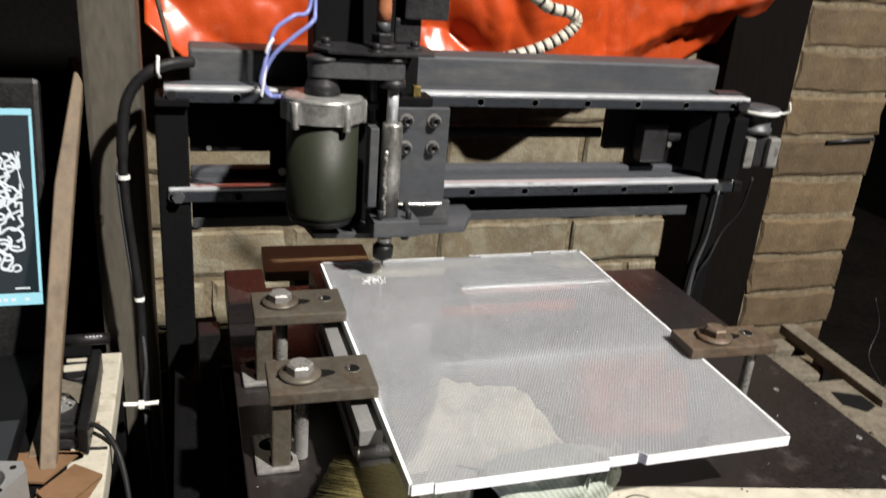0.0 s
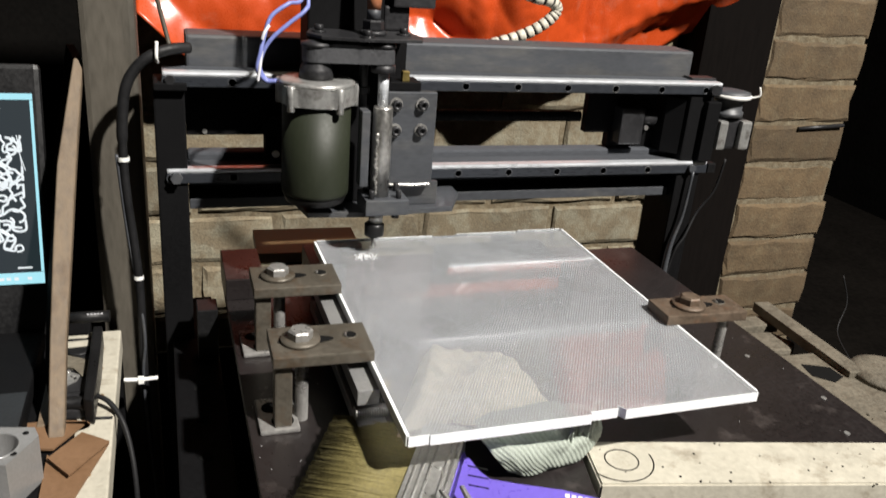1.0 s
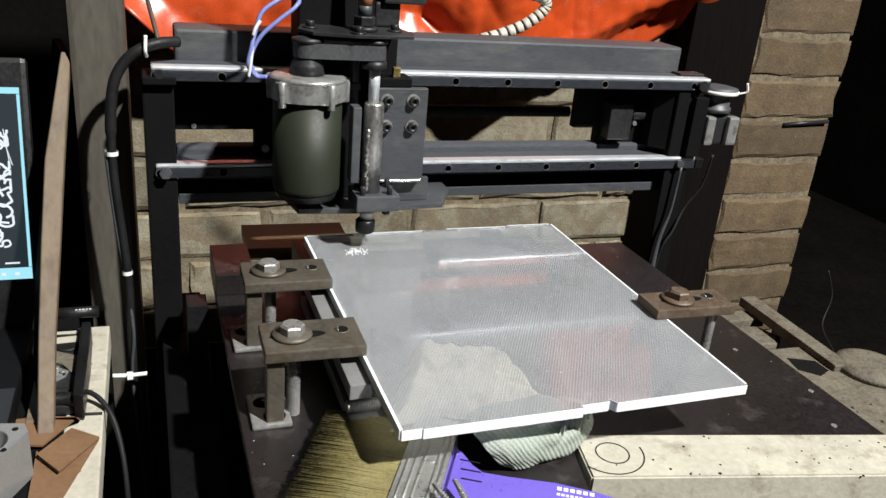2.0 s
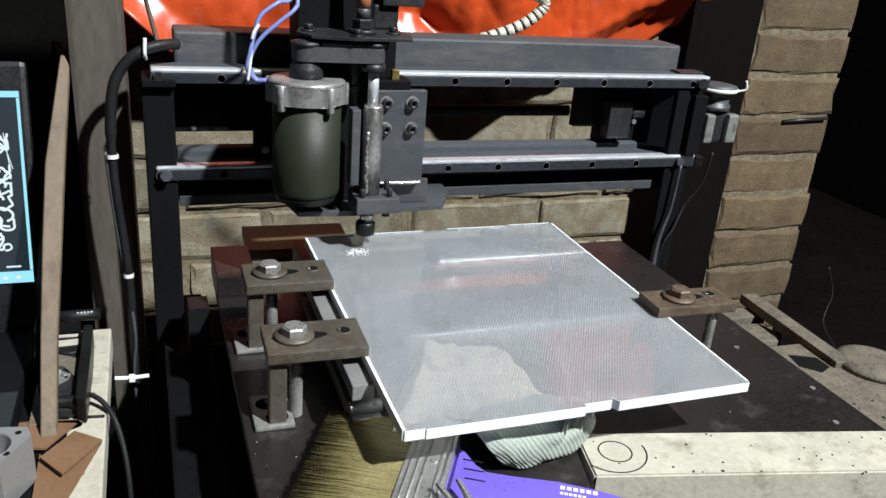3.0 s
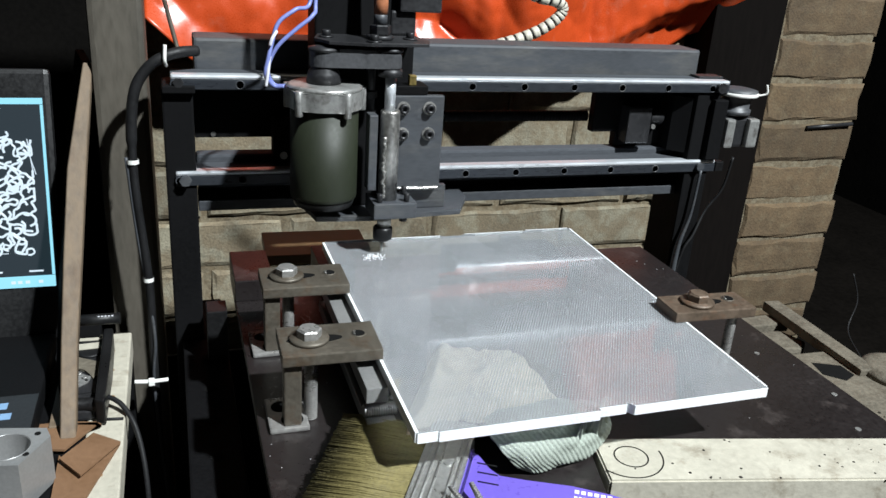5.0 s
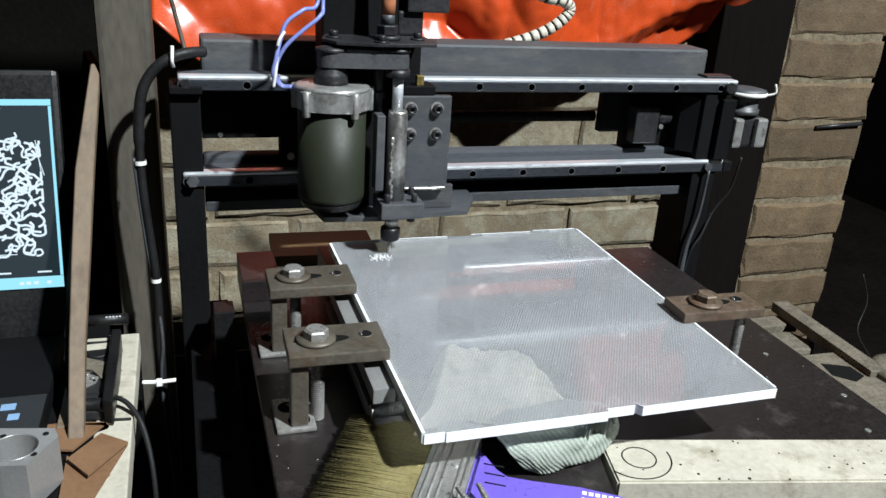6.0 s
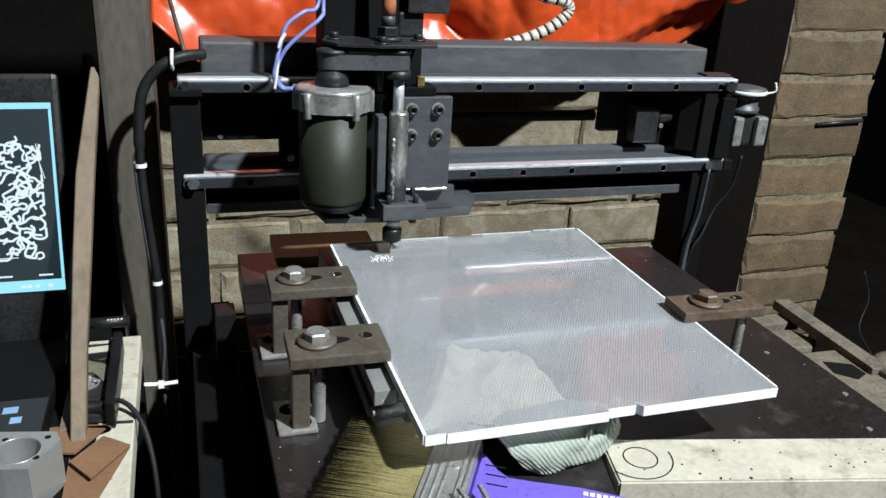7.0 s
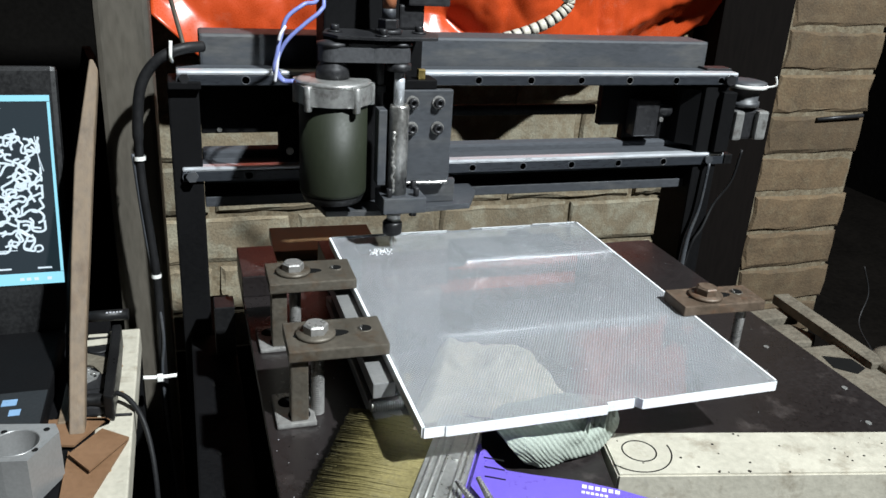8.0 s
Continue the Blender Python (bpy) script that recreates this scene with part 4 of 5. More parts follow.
single("pale_rag", bm, M_rag, (0.09, 0.09, 0.008), "crumpled pale rag lying under the clear sheet", "rag")

# ---- boards behind the bed ----
single("back_board", box(B(), (-0.034, 0.55, -0.046), (0.10, 0.635, -0.032), 0.001, pose(0, 0, 0, 0, 0, -2)), M_board, (0.01, 0.6, -0.046), "brown hardboard sheet behind the bed", "board")
single("stop_block", box(B(), (-0.004, 0.33, 0.0082), (0.03, 0.40, 0.04), 0.001), M_plastic, (0.01, 0.36, 0.0082), "black stop block at the sheet's corner", "block")
single("end_stop", box(B(), (-0.088, 0.34, 0.0082), (-0.05, 0.42, 0.03), 0.001), M_bed, (-0.07, 0.38, 0.0082), "dark brown end stop on the bed", "block")
single("black_block", box(B(), (-0.116, 0.345, -0.06), (-0.096, 0.372, -0.004), 0.001), M_plastic, (-0.1, 0.31, -0.06), "small black block beside the bed", "block")
cross = thing("side_rail", (-0.12, 0.2, -0.13), "black slotted steel rail beside the bed", "rail")
part("rail_body", box(B(), (-0.14, -0.05, -0.13), (-0.095, 0.5, -0.062), 0.002), M_black, cross)
for k in range(8):
    part("rail_hole", cyl(B(), (-0.117, 0.02 + 0.055 * k, -0.0619), 0.006, 0.0003, "z", 14), M_ink_hole, cross)

# ---- tarpaulin behind the gantry ----


def tarp_y(x, z):
    p = Vector((x * 3.4 + 0.6 * z, z * 3.0 - 0.8 * x, 0.3))
    r = 1 - abs(noise.noise(p * 1.5)) * 2
    q = 1 - abs(noise.noise(p * 3.3 + Vector((4.0, 1.0, 2.0)))) * 2
    return 0.684 + 0.030 * noise.noise(p) + 0.030 * r + 0.012 * q + 0.0045 * (1 - 2 * abs(noise.noise(Vector((p.x * 7.5, p.z, p.y * 3.2))))) + 0.0012 * (1 - 2 * abs(noise.noise(p * 13.0)))


HUNG = Vector((-0.139, -0.414, 0.372))
bm = B()
NX, NZ = 220, 80
grid = []
for j in range(NZ):
    row = []
    for i in range(NX):
        u, v = i / (NX - 1), j / (NZ - 1)
        x = -0.165 + 0.90 * u
        edge = max(0.0, (-0.112 - x)) * 0.9 + max(0.0, x - 0.61) * 0.6
        z0 = 0.188 + edge + 0.006 * math.sin(31 * x)
        z1 = 0.40 + 0.30 / (1 + math.exp(-(x - 0.52) * 40)) + 0.2 / (1 + math.exp((x - 0.12) * 40))
        z = z0 + (z1 - z0) * v
        y_in = 1.1 * max(0.0, min(0.075, 0.222 + max(0.0, x - 0.50) * 0.42 - z)) * min(1.0, max(0.0, (x - 0.46) * 12))
        pin = max(0.0, (v - 0.8) / 0.2) ** 2
        y = min(0.768, tarp_y(x, z) - 0.02 * math.exp(-v * 14) + y_in)
        row.append(bm.verts.new(HUNG + 1.1 * (Vector((x, y + (0.774 - y) * pin, z)) - HUNG)))
    grid.append(row)
for a, b in zip(grid, grid[1:]):
    for i in range(NX - 1):
        bm.faces.new((a[i], a[i + 1], b[i + 1], b[i])).smooth = True
geo = bmesh.ops.extrude_face_region(bm, geom=list(bm.faces))
for v in [g for g in geo["geom"] if isinstance(g, bmesh.types.BMVert)]:
    v.co.y += 0.0008
tarp = single("tarpaulin", bm, M_tarp, (0.25, 0.62, 0.2), "crumpled shiny orange plastic tarpaulin hung on the wall", "tarpaulin")

for x, z in ((-0.096, 0.617), (0.069, 0.59), (0.234, 0.403), (0.399, 0.397), (0.674, 0.689), (0.762, 0.722)):
    part("nail", cyl(B(), (x, WALL_Y + 0.01, z), 0.004, -0.03, "y", 10), M_zinc, tarp, "iron nail pinning the tarpaulin")

# spiral-wrapped cable over the beam
cable = thing("wrapped_cable", (0.28, 0.46, 0.25), "cable bundle in pale spiral wrap over the beam", "cable")
path = [(0.205, 0.486, 0.240), (0.232, 0.488, 0.246), (0.26, 0.49, 0.254), (0.284, 0.49, 0.265), (0.301, 0.49, 0.278), (0.306, 0.49, 0.288), (0.296, 0.488, 0.296), (0.262, 0.485, 0.304), (0.225, 0.47, 0.34), (0.2, 0.42, 0.45)]
part("cable_core", tube(B(), path, 0.0058, 12, 10), M_rubber, cable)
core = spline(path, 10)
n = len(core)
for k in range(0, n - 4, 4):
    part("wrap_turn", tube(B(), [core[k], core[k + 1], core[k + 2], core[min(k + 3, n - 1)]], 0.0068, 12, 0), M_wrap, cable)

# hose down the post and thin lines
hose = thing("black_hose", (-0.18, 0.4, -0.1), "thick black cable hose tied along the post", "hose")
part("hose_body", tube(B(), [(-0.112, 0.42, 0.241), (-0.128, 0.41, 0.241), (-0.145, 0.405, 0.236), (-0.16, 0.405, 0.224), (-0.171, 0.405, 0.204), (-0.176, 0.405, 0.171), (-0.177, 0.405, 0.132), (-0.176, 0.405, 0.097), (-0.1725, 0.405, 0.049), (-0.17, 0.405, 0.004), (-0.17, 0.405, -0.048), (-0.171, 0.405, -0.117), (-0.171, 0.4, -0.4), (-0.171, 0.4, FLOOR + 0.01)],
     0.006, 14, radii=lambda t: 0.0052 if t < 0.42 else 0.0042), M_rubber, hose)
part("thin_line", tube(B(), [(-0.183, 0.405, 0.14), (-0.178, 0.405, 0.06), (-0.172, 0.405, 0.0), (-0.168, 0.40, -0.06), (-0.172, 0.40, -0.12), (-0.165, 0.4, -0.3)], 0.0017, 8), M_steel, hose, "thin grey line")
for x, y, z, r in ((-0.177, 0.405, 0.134, 0.0058), (-0.1705, 0.405, 0.008, 0.0052)):
    part("cable_tie", rings(B(), (x, y, z), [(r, 0), (r, 0.0018), (r, 0.0024), (r, 0.0042)], 20, "z", False), M_tie, hose, "white nylon cable tie")
part("cable_tie", tube(B(), [(-0.191, 0.384, -0.0975), (-0.174, 0.386, -0.1), (-0.157, 0.386, -0.0995)], 0.0022, 8), M_tie, hose, "white nylon cable tie")
part("tie_head", box(B(), (-0.177, 0.382, -0.1035), (-0.171, 0.388, -0.0965), 0.0008), M_tie, hose)
part("hose_tie", tube(B(), [(-0.141, 0.412, 0.228), (-0.142, 0.398, 0.234), (-0.141, 0.4, 0.249)], 0.0018, 6), M_tie, hose)
single("hanging_cord", tube(B(), [(-0.148, 0.47, 0.34), (-0.143, 0.47, 0.3), (-0.131, 0.465, 0.243), (-0.128, 0.46, 0.23)], 0.0022, 8), M_oldsteel, (-0.14, 0.47, 0.23), "thin brown cord hanging behind the beam", "cord")
lead = thing("motor_lead", (0.49, 0.4, 0.0), "thin grey motor cable hanging beside the column", "cable")
part("lead", tube(B(), [(0.508, 0.39, 0.131), (0.505, 0.395, 0.09), (0.49, 0.40, 0.06), (0.475, 0.395, 0.03), (0.462, 0.395, 0.0), (0.455, 0.4, -0.1)], 0.0017, 8), M_rubber, lead)
part("lead", tube(B(), [(0.467, 0.392, 0.115), (0.464, 0.392, 0.06), (0.455, 0.392, 0.02), (0.452, 0.392, -0.03)], 0.0022, 8, radii=lambda t: 0.0018 + 0.0025 * t * t), M_steel, lead)

# ---- right side: dusty iron parts ----
iron = thing("iron_casting", (0.65, 0.3, -0.2), "dusty beige iron casting with a round bore", "casting")
part("flat_bar", box(B(), (0.70, 0.29, -0.145), (0.726, 0.50, -0.13), 0.002, pose(0, 0, 0, 0, 0, -3)), M_concrete, iron)
part("casting_plate", prism(B(), [(0.50, 0.12), (0.60, 0.245), (0.632, 0.362), (0.698, 0.36), (0.72, 0.285), (0.76, 0.27), (0.74, 0.16), (0.68, 0.08), (0.54, 0.06)], -0.2, -0.1395, 0.003), M_concrete, iron)
part("bore", prism(B(), [(0.655, 0.335), (0.648, 0.305), (0.668, 0.285), (0.69, 0.295), (0.69, 0.32)], -0.1394, -0.139), M_ink_hole, iron)
part("boss", rings(B(), (0.752, 0.285, -0.1393), [(0.048, 0), (0.046, 0.007), (0.036, 0.011), (0.014, 0.012)], 32), M_concrete, iron, "round raised boss")
for x, y in ((0.612, 0.24), (0.62, 0.21), (0.59, 0.2)):
    part("small_hole", cyl(B(), (x, y, -0.1394), 0.006, 0.0005, "z", 14), M_ink_hole, iron)
part("cross_bar", box(B(), (0.54, 0.455, -0.16), (0.72, 0.485, -0.1455), 0.002), M_concrete, iron)
part("stone_chunk", prism(B(), [(0.63, 0.40), (0.655, 0.452), (0.70, 0.448), (0.715, 0.41), (0.69, 0.39)], -0.2, -0.152, 0.006), M_concrete, iron, "rough stone lump behind the plate")
part("stub", box(B(), (0.60, 0.39, -0.25), (0.67, 0.45, -0.165), 0.004), M_concrete, iron)
part("stand", box(B(), (0.54, 0.1, FLOOR), (0.7, 0.48, -0.2505), 0.002), M_black, iron)
rnd = random.Random(8)
bm = B()
for i in range(26):
    m = Matrix.Translation((rnd.uniform(0.58, 0.72), rnd.uniform(0.1, 0.26), -0.1385)) @ Euler((rnd.random() * 3, rnd.random() * 3, rnd.random() * 3)).to_matrix().to_4x4()
    bmesh.ops.create_icosphere(bm, subdivisions=1, radius=rnd.uniform(0.001, 0.0032), matrix=m)
single("rubble", bm, M_concrete, (0.6, 0.15, -0.135), "small dusty bits on the iron casting", "rubble", kind="stuff")
single("loose_wire", tube(B(), [(0.735, 0.33, -0.14), (0.775, 0.40, -0.135), (0.80, 0.42, -0.10), (0.79, 0.43, -0.06)], 0.0012, 6), M_rubber, (0.72, 0.36, -0.135), "thin dark wire standing from the casting", "wire")
# Thin dark bar laid flat along the pillar's face.
single("nail", tube(B(), [(1.035, PIL_Y - 0.002, 0.052), (1.14, PIL_Y - 0.006, 0.060)], 0.004, 8, 0), M_blackmetal, (1.06, PIL_Y, 0.05), "thin dark bar lying along the brick pillar's face", "nail")

# ---- laptop table ----
TZ = -0.062
table = thing("side_table", (-0.35, 0.25, FLOOR), "dark side table with a white edge board", "table")
part("table_top", box(B(), (-0.9, 0.0, TZ - 0.03), (-0.2245, 0.46, TZ - 0.002), 0.002), M_black, table)
part("edge_board", box(B(), (-0.224, 0.0, TZ - 0.026), (-0.1925, 0.43, TZ), 0.002), M_whitewood, table, "worn white-painted edge board")
for x, y in ((-0.88, 0.02), (-0.23, 0.02), (-0.88, 0.42), (-0.23, 0.42)):
    part("leg", box(B(), (x, y, FLOOR), (x + 0.035, y + 0.035, TZ - 0.0305), 0.002), M_black, table)
bm = B()
rnd = random.Random(4)
for y in (0.12, 0.18, 0.3, 0.35, 0.39):
    cyl(bm, (-0.204 + rnd.uniform(-0.006, 0.006), y, TZ), 0.0022, 0.0003, "z", 10)
part("nail_heads", bm, M_board, table)

laptop = thing("laptop", (-0.43, 0.33, TZ), "open black laptop showing a drawing program", "laptop")
# Black base and greyer front strip paint the shaded and lit deck.
part("base", box(B(), (-0.62, 0.222, TZ), (-0.2625, 0.405, TZ + 0.0195), 0.004), M_black, laptop)
part("palm_rest", box(B(), (-0.615, 0.226, TZ + 0.0196), (-0.264, 0.285, TZ + 0.0201), 0.0002), M_deck, laptop, "palm rest, greyer than the base to stand for light on it")
part("sticker", box(B(), (-0.2905, 0.2465, TZ + 0.0202), (-0.2815, 0.2560, TZ + 0.0205)), M_sticker, laptop)
part("sticker", box(B(), (-0.2985, 0.2630, TZ + 0.0202), (-0.2865, 0.2730, TZ + 0.0205)), M_sticker, laptop)
LT = Matrix.Translation((0, 0.405, TZ + 0.012)) @ Matrix.Rotation(radians(-15), 4, "X")


def lid_at(x, d, h):
    return LT @ Vector((x, d, h))


def lid_box(x0, x1, h0, h1, d0, d1, bevel=0.0):
    bm = box(B(), (x0, d0, h0), (x1, d1, h1), bevel)
    bmesh.ops.transform(bm, matrix=LT, verts=bm.verts)
    return bm


lid = part("lid", lid_box(-0.61, -0.2515, 0.0, 0.272, 0.0, 0.012, 0.0055), M_plastic, laptop, "black laptop lid and bezel")
part("screen", lid_box(-0.60, -0.2595, 0.055, 0.243, -0.001, 0.0005), M_screen, lid, "dark drawing window")
part("title_bar", lid_box(-0.60, -0.2595, 0.237, 0.243, -0.0016, -0.0011), M_cyan, lid)
part("side_bar", lid_box(-0.2622, -0.2595, 0.067, 0.2365, -0.0016, -0.0011), M_cyan, lid)
part("task_bar", lid_box(-0.60, -0.2595, 0.055, 0.0665, -0.0016, -0.0011), M_cyan, lid)
for x in (-0.30, -0.294, -0.287, -0.275):
    part("task_mark", lid_box(x, x + 0.004, 0.059, 0.062, -0.0021, -0.0017), M_line, lid)
for x in (-0.32, -0.283):
    part("status_mark", lid_box(x, x + 0.013, 0.0705, 0.0722, -0.0016, -0.0011), M_line, lid)
rnd = random.Random(17)
for k in range(64):
    h = 0.094 + 0.112 * ((k * 11) % 64) / 64
    x = -0.36 + 0.083 * rnd.random() ** 0.8
    pts = [lid_at(x, -0.0014, h)]
    a = rnd.uniform(0, 6.28)
    for s in range(9):
        a += rnd.uniform(-1.5, 1.7)
        x = min(-0.273, max(-0.38, x + 0.0048 * math.cos(a)))
        h = min(0.212, max(0.088, h + 0.0042 * math.sin(a)))
        pts.append(lid_at(x, -0.0014, h))
    part("drawn_stroke", tube(B(), pts, 0.00115, 4, 4), M_line, lid)
for p, q in (((-0.278, 0.2), (-0.27, 0.168)), ((-0.276, 0.203), (-0.272, 0.165)), ((-0.33, 0.09), (-0.30, 0.09))):
    part("drawn_line", tube(B(), [lid_at(p[0], -0.0014, p[1]), lid_at(q[0], -0.0014, q[1])], 0.0004, 4, 0), M_line, lid)

leaning = thing("leaning_frame", (-0.235, 0.3, TZ), "pale rough wooden lath leaning beside the laptop", "wooden lath")
bm = B()
line = [((-0.237, 0.236, TZ), 0.0062), ((-0.236, 0.3, 0.0), 0.0068), ((-0.232, 0.35, 0.062), 0.0078), ((-0.227, 0.40, 0.129), 0.0082), ((-0.215, 0.47, 0.217), 0.0042)]
d = (Vector(line[-1][0]) - Vector(line[0][0])).normalized()
side = (Vector((1, 0, 0)) - d * d.x).normalized()
nrm = d.cross(side)
vs = [bm.verts.new(Vector(p) + side * k * w + nrm * t * 0.006) for p, w in line for k, t in ((-1, -1), (1, -1), (1, 1), (-1, 1))]
for o in range(0, 16, 4):
    for i in range(4):
        bm.faces.new((vs[o + i], vs[o + (i + 1) % 4], vs[o + 4 + (i + 1) % 4], vs[o + 4 + i]))
bm.faces.new(vs[0:4])
bm.faces.new(vs[16:20])
bmesh.ops.bevel(bm, geom=list(bm.edges), offset=0.001, segments=1, affect="EDGES")
part("lath", bm, M_wood, leaning)
# Panel added to shade the laptop; its own shade is put into the colour.
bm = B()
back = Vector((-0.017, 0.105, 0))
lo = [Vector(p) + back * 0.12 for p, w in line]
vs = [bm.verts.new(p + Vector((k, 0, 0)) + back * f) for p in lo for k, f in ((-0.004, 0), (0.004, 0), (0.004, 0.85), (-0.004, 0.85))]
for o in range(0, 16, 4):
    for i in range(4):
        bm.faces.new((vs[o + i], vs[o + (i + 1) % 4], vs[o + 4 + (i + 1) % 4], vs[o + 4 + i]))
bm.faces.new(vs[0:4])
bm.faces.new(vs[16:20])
part("panel", bm, M_shade, leaning, "panel behind the lath, near-black to stand for its shaded face")
part("foot_strip", box(B(), (-0.254, 0.25, TZ + 0.0002), (-0.232, 0.40, TZ + 0.006), 0.001), M_wood, leaning)

tool = thing("black_fixture", (-0.225, 0.33, TZ), "black plastic tool body with metal plate on the table", "tool")
part("fixture_body", box(B(), (-0.2405, 0.262, TZ + 0.0003), (-0.2165, 0.40, TZ + 0.012), 0.003), M_blackmetal, tool)
part("side_wall", prism(B(), [(-0.2160, 0.255), (-0.2075, 0.25), (-0.2065, 0.33), (-0.2075, 0.392), (-0.2165, 0.392)], TZ + 0.0012, TZ + 0.026, 0.002), M_plastic, tool, "curved black side wall")
part("fixture_arm", tube(B(), [(-0.245, 0.398, TZ + 0.034), (-0.2, 0.395, TZ + 0.035)], 0.0058, 14, 0), M_plastic, tool, "round black handle")
for k in range(5):
    part("print_bar", box(B(), (-0.221 + 0.0032 * k, 0.3915, TZ + 0.0392), (-0.219 + 0.0032 * k, 0.3925, TZ + 0.0402)), M_whitewire, tool)
part("lower_grip", tube(B(), [(-0.242, 0.267, TZ + 0.015), (-0.225, 0.267, TZ + 0.015), (-0.212, 0.264, TZ + 0.014)], 0.006, 14), M_plastic, tool)
part("torn_flap", prism(B(), [(-0.240, 0.358), (-0.2168, 0.343), (-0.2168, 0.318), (-0.222, 0.314), (-0.230, 0.330), (-0.240, 0.336)], TZ + 0.0125, TZ + 0.0145, 0.0005), M_concrete, tool, "dusty grey flap")
part("metal_plate", prism(B(), [(-0.240, 0.330), (-0.224, 0.317), (-0.226, 0.308), (-0.240, 0.296)], TZ + 0.0122, TZ + 0.0142, 0.0004), M_cast, tool, "cast metal plate with screws")
for x, y in ((-0.2345, 0.322), (-0.229, 0.314), (-0.2355, 0.308)):
    part("fixture_screw", cyl(B(), (x, y, TZ + 0.0143), 0.0026, 0.0022, "z", 14, 0.0005), M_zinc, tool)
part("screw_hole", cyl(B(), (-0.2275, 0.3105, TZ + 0.0143), 0.0016, 0.0002, "z", 10), M_ink_hole, tool)
part("inner_disc", rings(B(), (-0.2285, 0.368, TZ + 0.0122), [(0.0115, 0), (0.0115, 0.0015), (0.009, 0.002)], 24), M_rubber, tool)
single("paper_strip", box(B(), (-0.2405, 0.371, TZ + 0.0145), (-0.2195, 0.383, TZ + 0.0151), 0, pose(0, 0, 0, 0, 0, 4)), M_whitewood, (-0.23, 0.377, TZ + 0.014), "narrow strip of white paper on the tool", "paper")
single("paper_strip", box(B(), (-0.2405, 0.393, TZ + 0.0125), (-0.2205, 0.3985, TZ + 0.0131), 0, pose(0, 0, 0, 0, 0, -2)), M_whitewood, (-0.23, 0.396, TZ + 0.012), "narrow strip of white paper on the tool", "paper")

single("cardboard_piece", prism(B(), [(-0.240, 0.199), (-0.2165, 0.231), (-0.194, 0.213), (-0.222, 0.173)], TZ + 0.0062, TZ + 0.0080), M_card, (-0.218, 0.2, TZ), "square brown cardboard offcut on the table", "cardboard")
single("cardboard_piece", prism(B(), [(-0.242, 0.212), (-0.223, 0.181), (-0.195, 0.219), (-0.218, 0.147), (-0.232, 0.10), (-0.262, 0.10), (-0.262, 0.145), (-0.242, 0.145)], TZ + 0.0003, TZ + 0.0023), M_card, (-0.235, 0.15, TZ), "brown cardboard strip with cut edge on the table", "cardboard")
single("cardboard_piece", prism(B(), [(-0.262, 0.222), (-0.238, 0.216), (-0.214, 0.252), (-0.2115, 0.249), (-0.2115, 0.247), (-0.2162, 0.2535), (-0.242, 0.259), (-0.262, 0.259)], TZ + 0.0024, TZ + 0.0044), M_card, (-0.235, 0.24, TZ), "brown cardboard offcut under the wooden lath", "cardboard")
single("pencil_stub", tube(B(), [(-0.2145, 0.2605, TZ + 0.0016), (-0.194, 0.258, TZ + 0.0016)], 0.0013, 6, 0), M_rubber, (-0.204, 0.26, TZ), "thin dark rod lying across the edge board", "rod")
single("power_lead", tube(B(), [(-0.236, 0.29, TZ + 0.01), (-0.215, 0.285, TZ + 0.012), (-0.195, 0.27, TZ + 0.008), (-0.181, 0.245, TZ - 0.015), (-0.176, 0.22, -0.14), (-0.18, 0.21, -0.3)], 0.0024, 8), M_rubber, (-0.2, 0.27, TZ), "black cord drooping over the table edge", "lead")

ablock = thing("aluminium_block", (-0.28, 0.2, TZ), "machined aluminium block with a round bore", "metal block")
ZB = -0.02


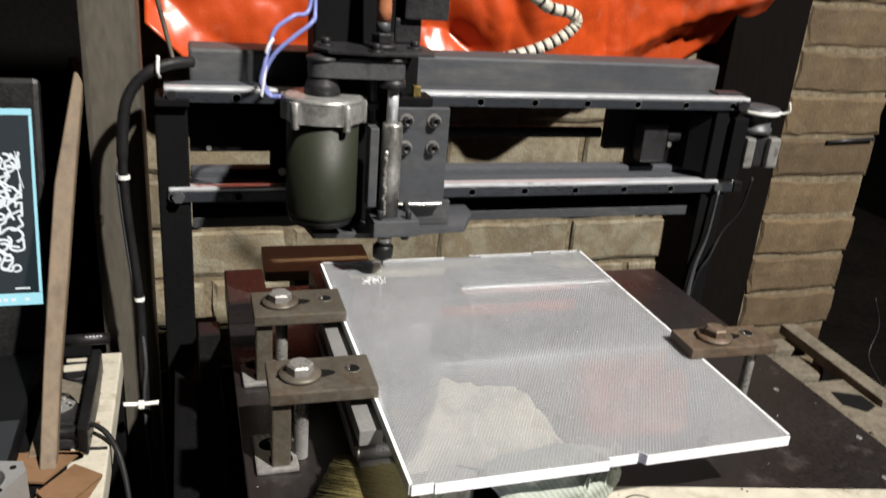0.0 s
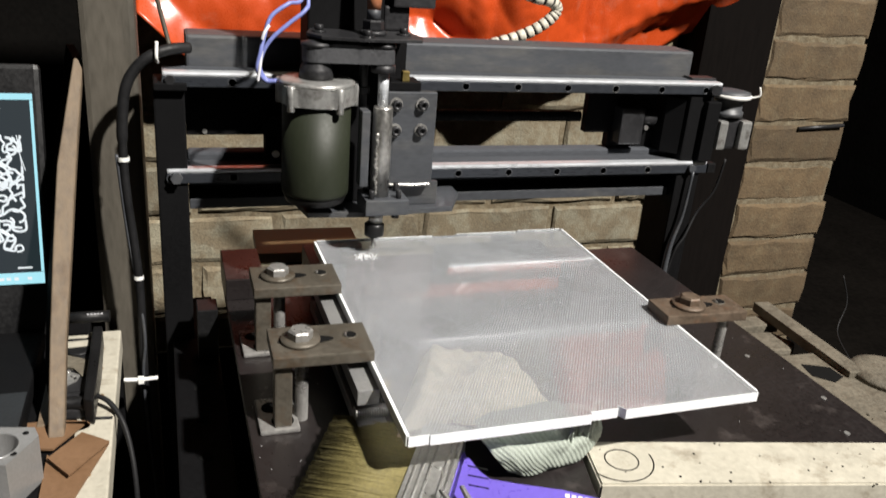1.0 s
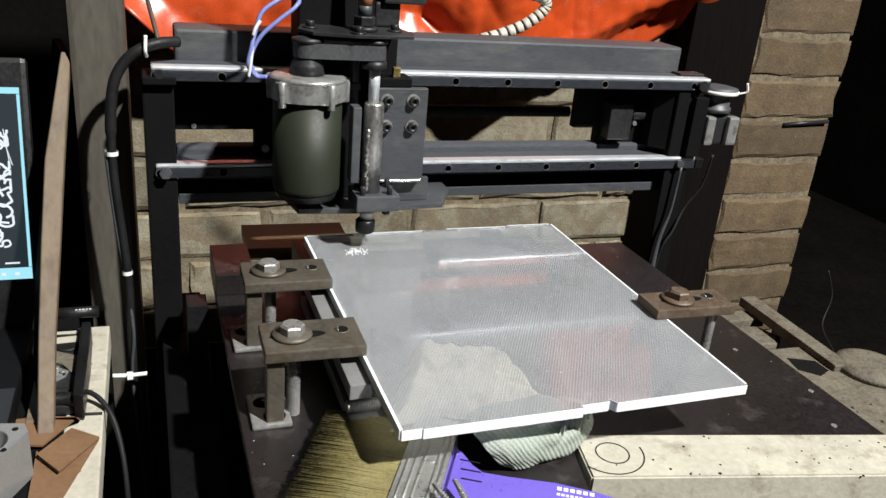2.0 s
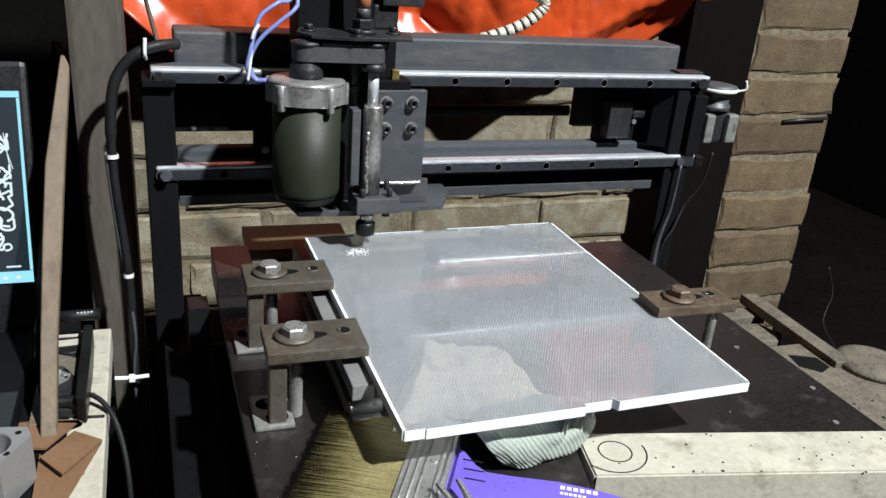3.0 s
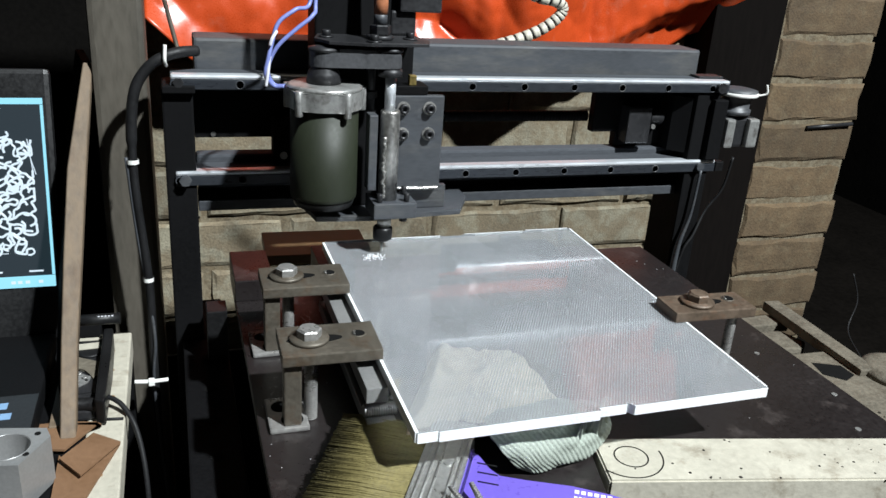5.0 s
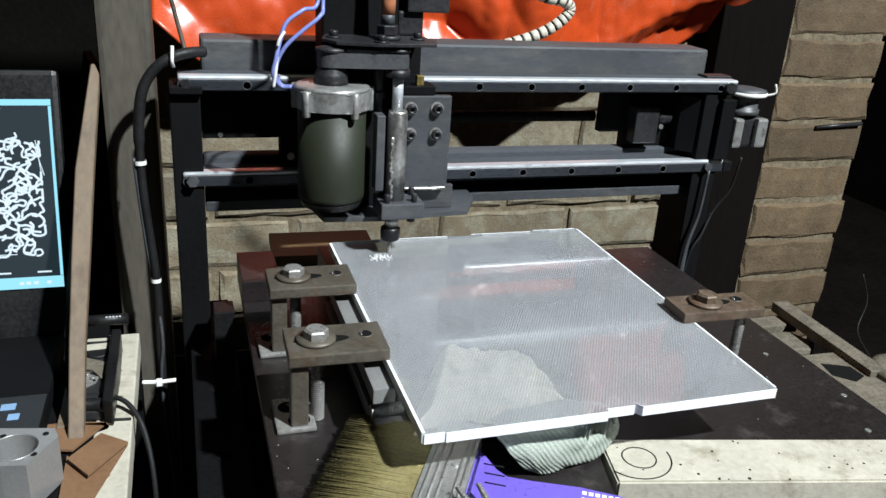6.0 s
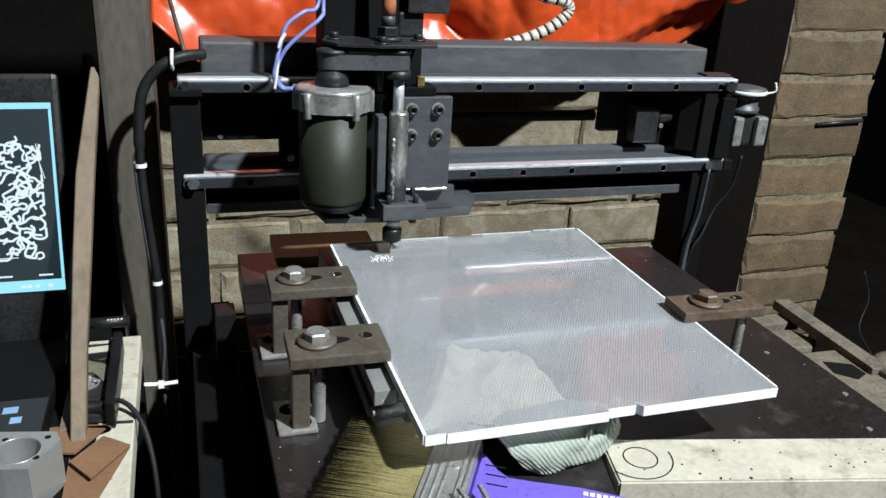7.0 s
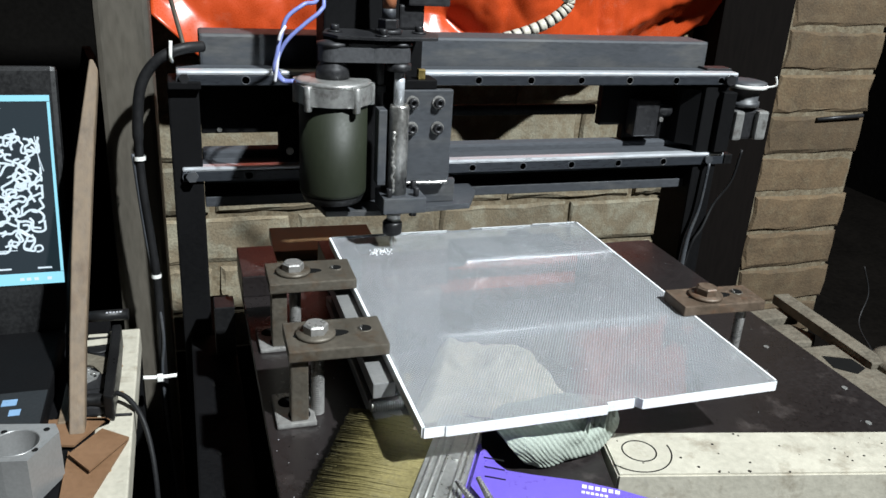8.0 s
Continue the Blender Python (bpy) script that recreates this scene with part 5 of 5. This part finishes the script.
def bored_block(outline, centre, r, z0, z1, depth):
    """An upright block with a blind round bore in its top."""
    cx, cy = centre
    n = len(outline)
    angles = sorted({round(math.atan2(y - cy, x - cx), 5) for x, y in outline} | {round(-math.pi + 2 * math.pi * k / 48, 5) for k in range(48)})
    bm = B()
    loops = [[], [], [], []]
    for a in angles:
        d = Vector((math.cos(a), math.sin(a)))
        best = 1.0
        for i in range(n):
            p, q = Vector(outline[i]) - Vector(centre), Vector(outline[(i + 1) % n]) - Vector(centre)
            e = q - p
            det = d.x * -e.y + d.y * e.x
            if abs(det) > 1e-9:
                t, u = (p.x * -e.y + p.y * e.x) / det, (d.x * p.y - d.y * p.x) / det
                if t > 0 and -1e-4 <= u <= 1 + 1e-4:
                    best = min(best, t)
        o, i_ = Vector(centre) + d * best, Vector(centre) + d * r
        for lp, (v, z) in zip(loops, ((o, z0), (o, z1), (i_, z1), (i_, z1 - depth))):
            lp.append(bm.verts.new((v.x, v.y, z)))
    m = len(angles)
    for a, b in zip(loops, loops[1:]):
        for k in range(m):
            bm.faces.new((a[k], a[(k + 1) % m], b[(k + 1) % m], b[k]))
    bm.faces.new(list(reversed(loops[0])))
    bm.faces.new(loops[3])
    return bm


bodyb = part("block_body", bored_block([(-0.33, 0.165), (-0.277, 0.150), (-0.259, 0.147), (-0.241, 0.181), (-0.245, 0.193), (-0.275, 0.199), (-0.33, 0.21)], (-0.2705, 0.172), 0.0165, TZ + 0.0003, ZB, 0.034), M_alu, ablock)
part("bore_rim", rings(B(), (-0.2705, 0.172, ZB + 0.0002), [(0.0178, 0), (0.0176, 0.0006), (0.0168, 0.0006), (0.0166, 0)], 36, "z", False), M_alu, bodyb)
for x, y in ((-0.2505, 0.186), (-0.2555, 0.160), (-0.281, 0.189)):
    part("screw_hole", cyl(B(), (x, y, ZB + 0.0001), 0.0024, 0.0003, "z", 14), M_ink_hole, bodyb)

# ---- bricks ----
brick_run(pillar, M_brick, 21, 0.925, 1.155, PIL_Y, 0.16, -0.901, 0.0805, 0.235, 0.0075, 2, 0.006)
brick_run(wall_north, M_wallbrick, 14, -0.228, 0.764, WALL_Y, 0.10, -0.544, 0.0886, 0.26, 0.011, 6)


def motions():
    """The carriage steps along its rails and dips to the sheet."""
    c = Vector((0.056, 0.35, 0.066))
    rows = [(0.0, -0.0036, 0.0042), (0.5, -0.0034, 0.0036), (1.0, -0.0036, 0.0033), (1.5, -0.0030, 0.0028), (1.7, -0.0030, 0.0026), (2.3, -0.0033, 0.0014), (2.8, -0.0036, 0.0006), (3.1, -0.0036, 0.0003),
            (4.0, -0.0036, 0.0), (4.5, -0.0033, 0.0), (5.3, -0.0029, 0.0), (6.0, -0.0024, 0.0), (6.5, -0.0016, 0.0), (7.0, -0.0011, 0.0), (7.5, -0.0007, 0.0), (8.0, 0.0, 0.0)]
    walk(carriage, [(t, pose(c.x + dx, c.y, c.z + dz)) for t, dx, dz in rows])


motions()
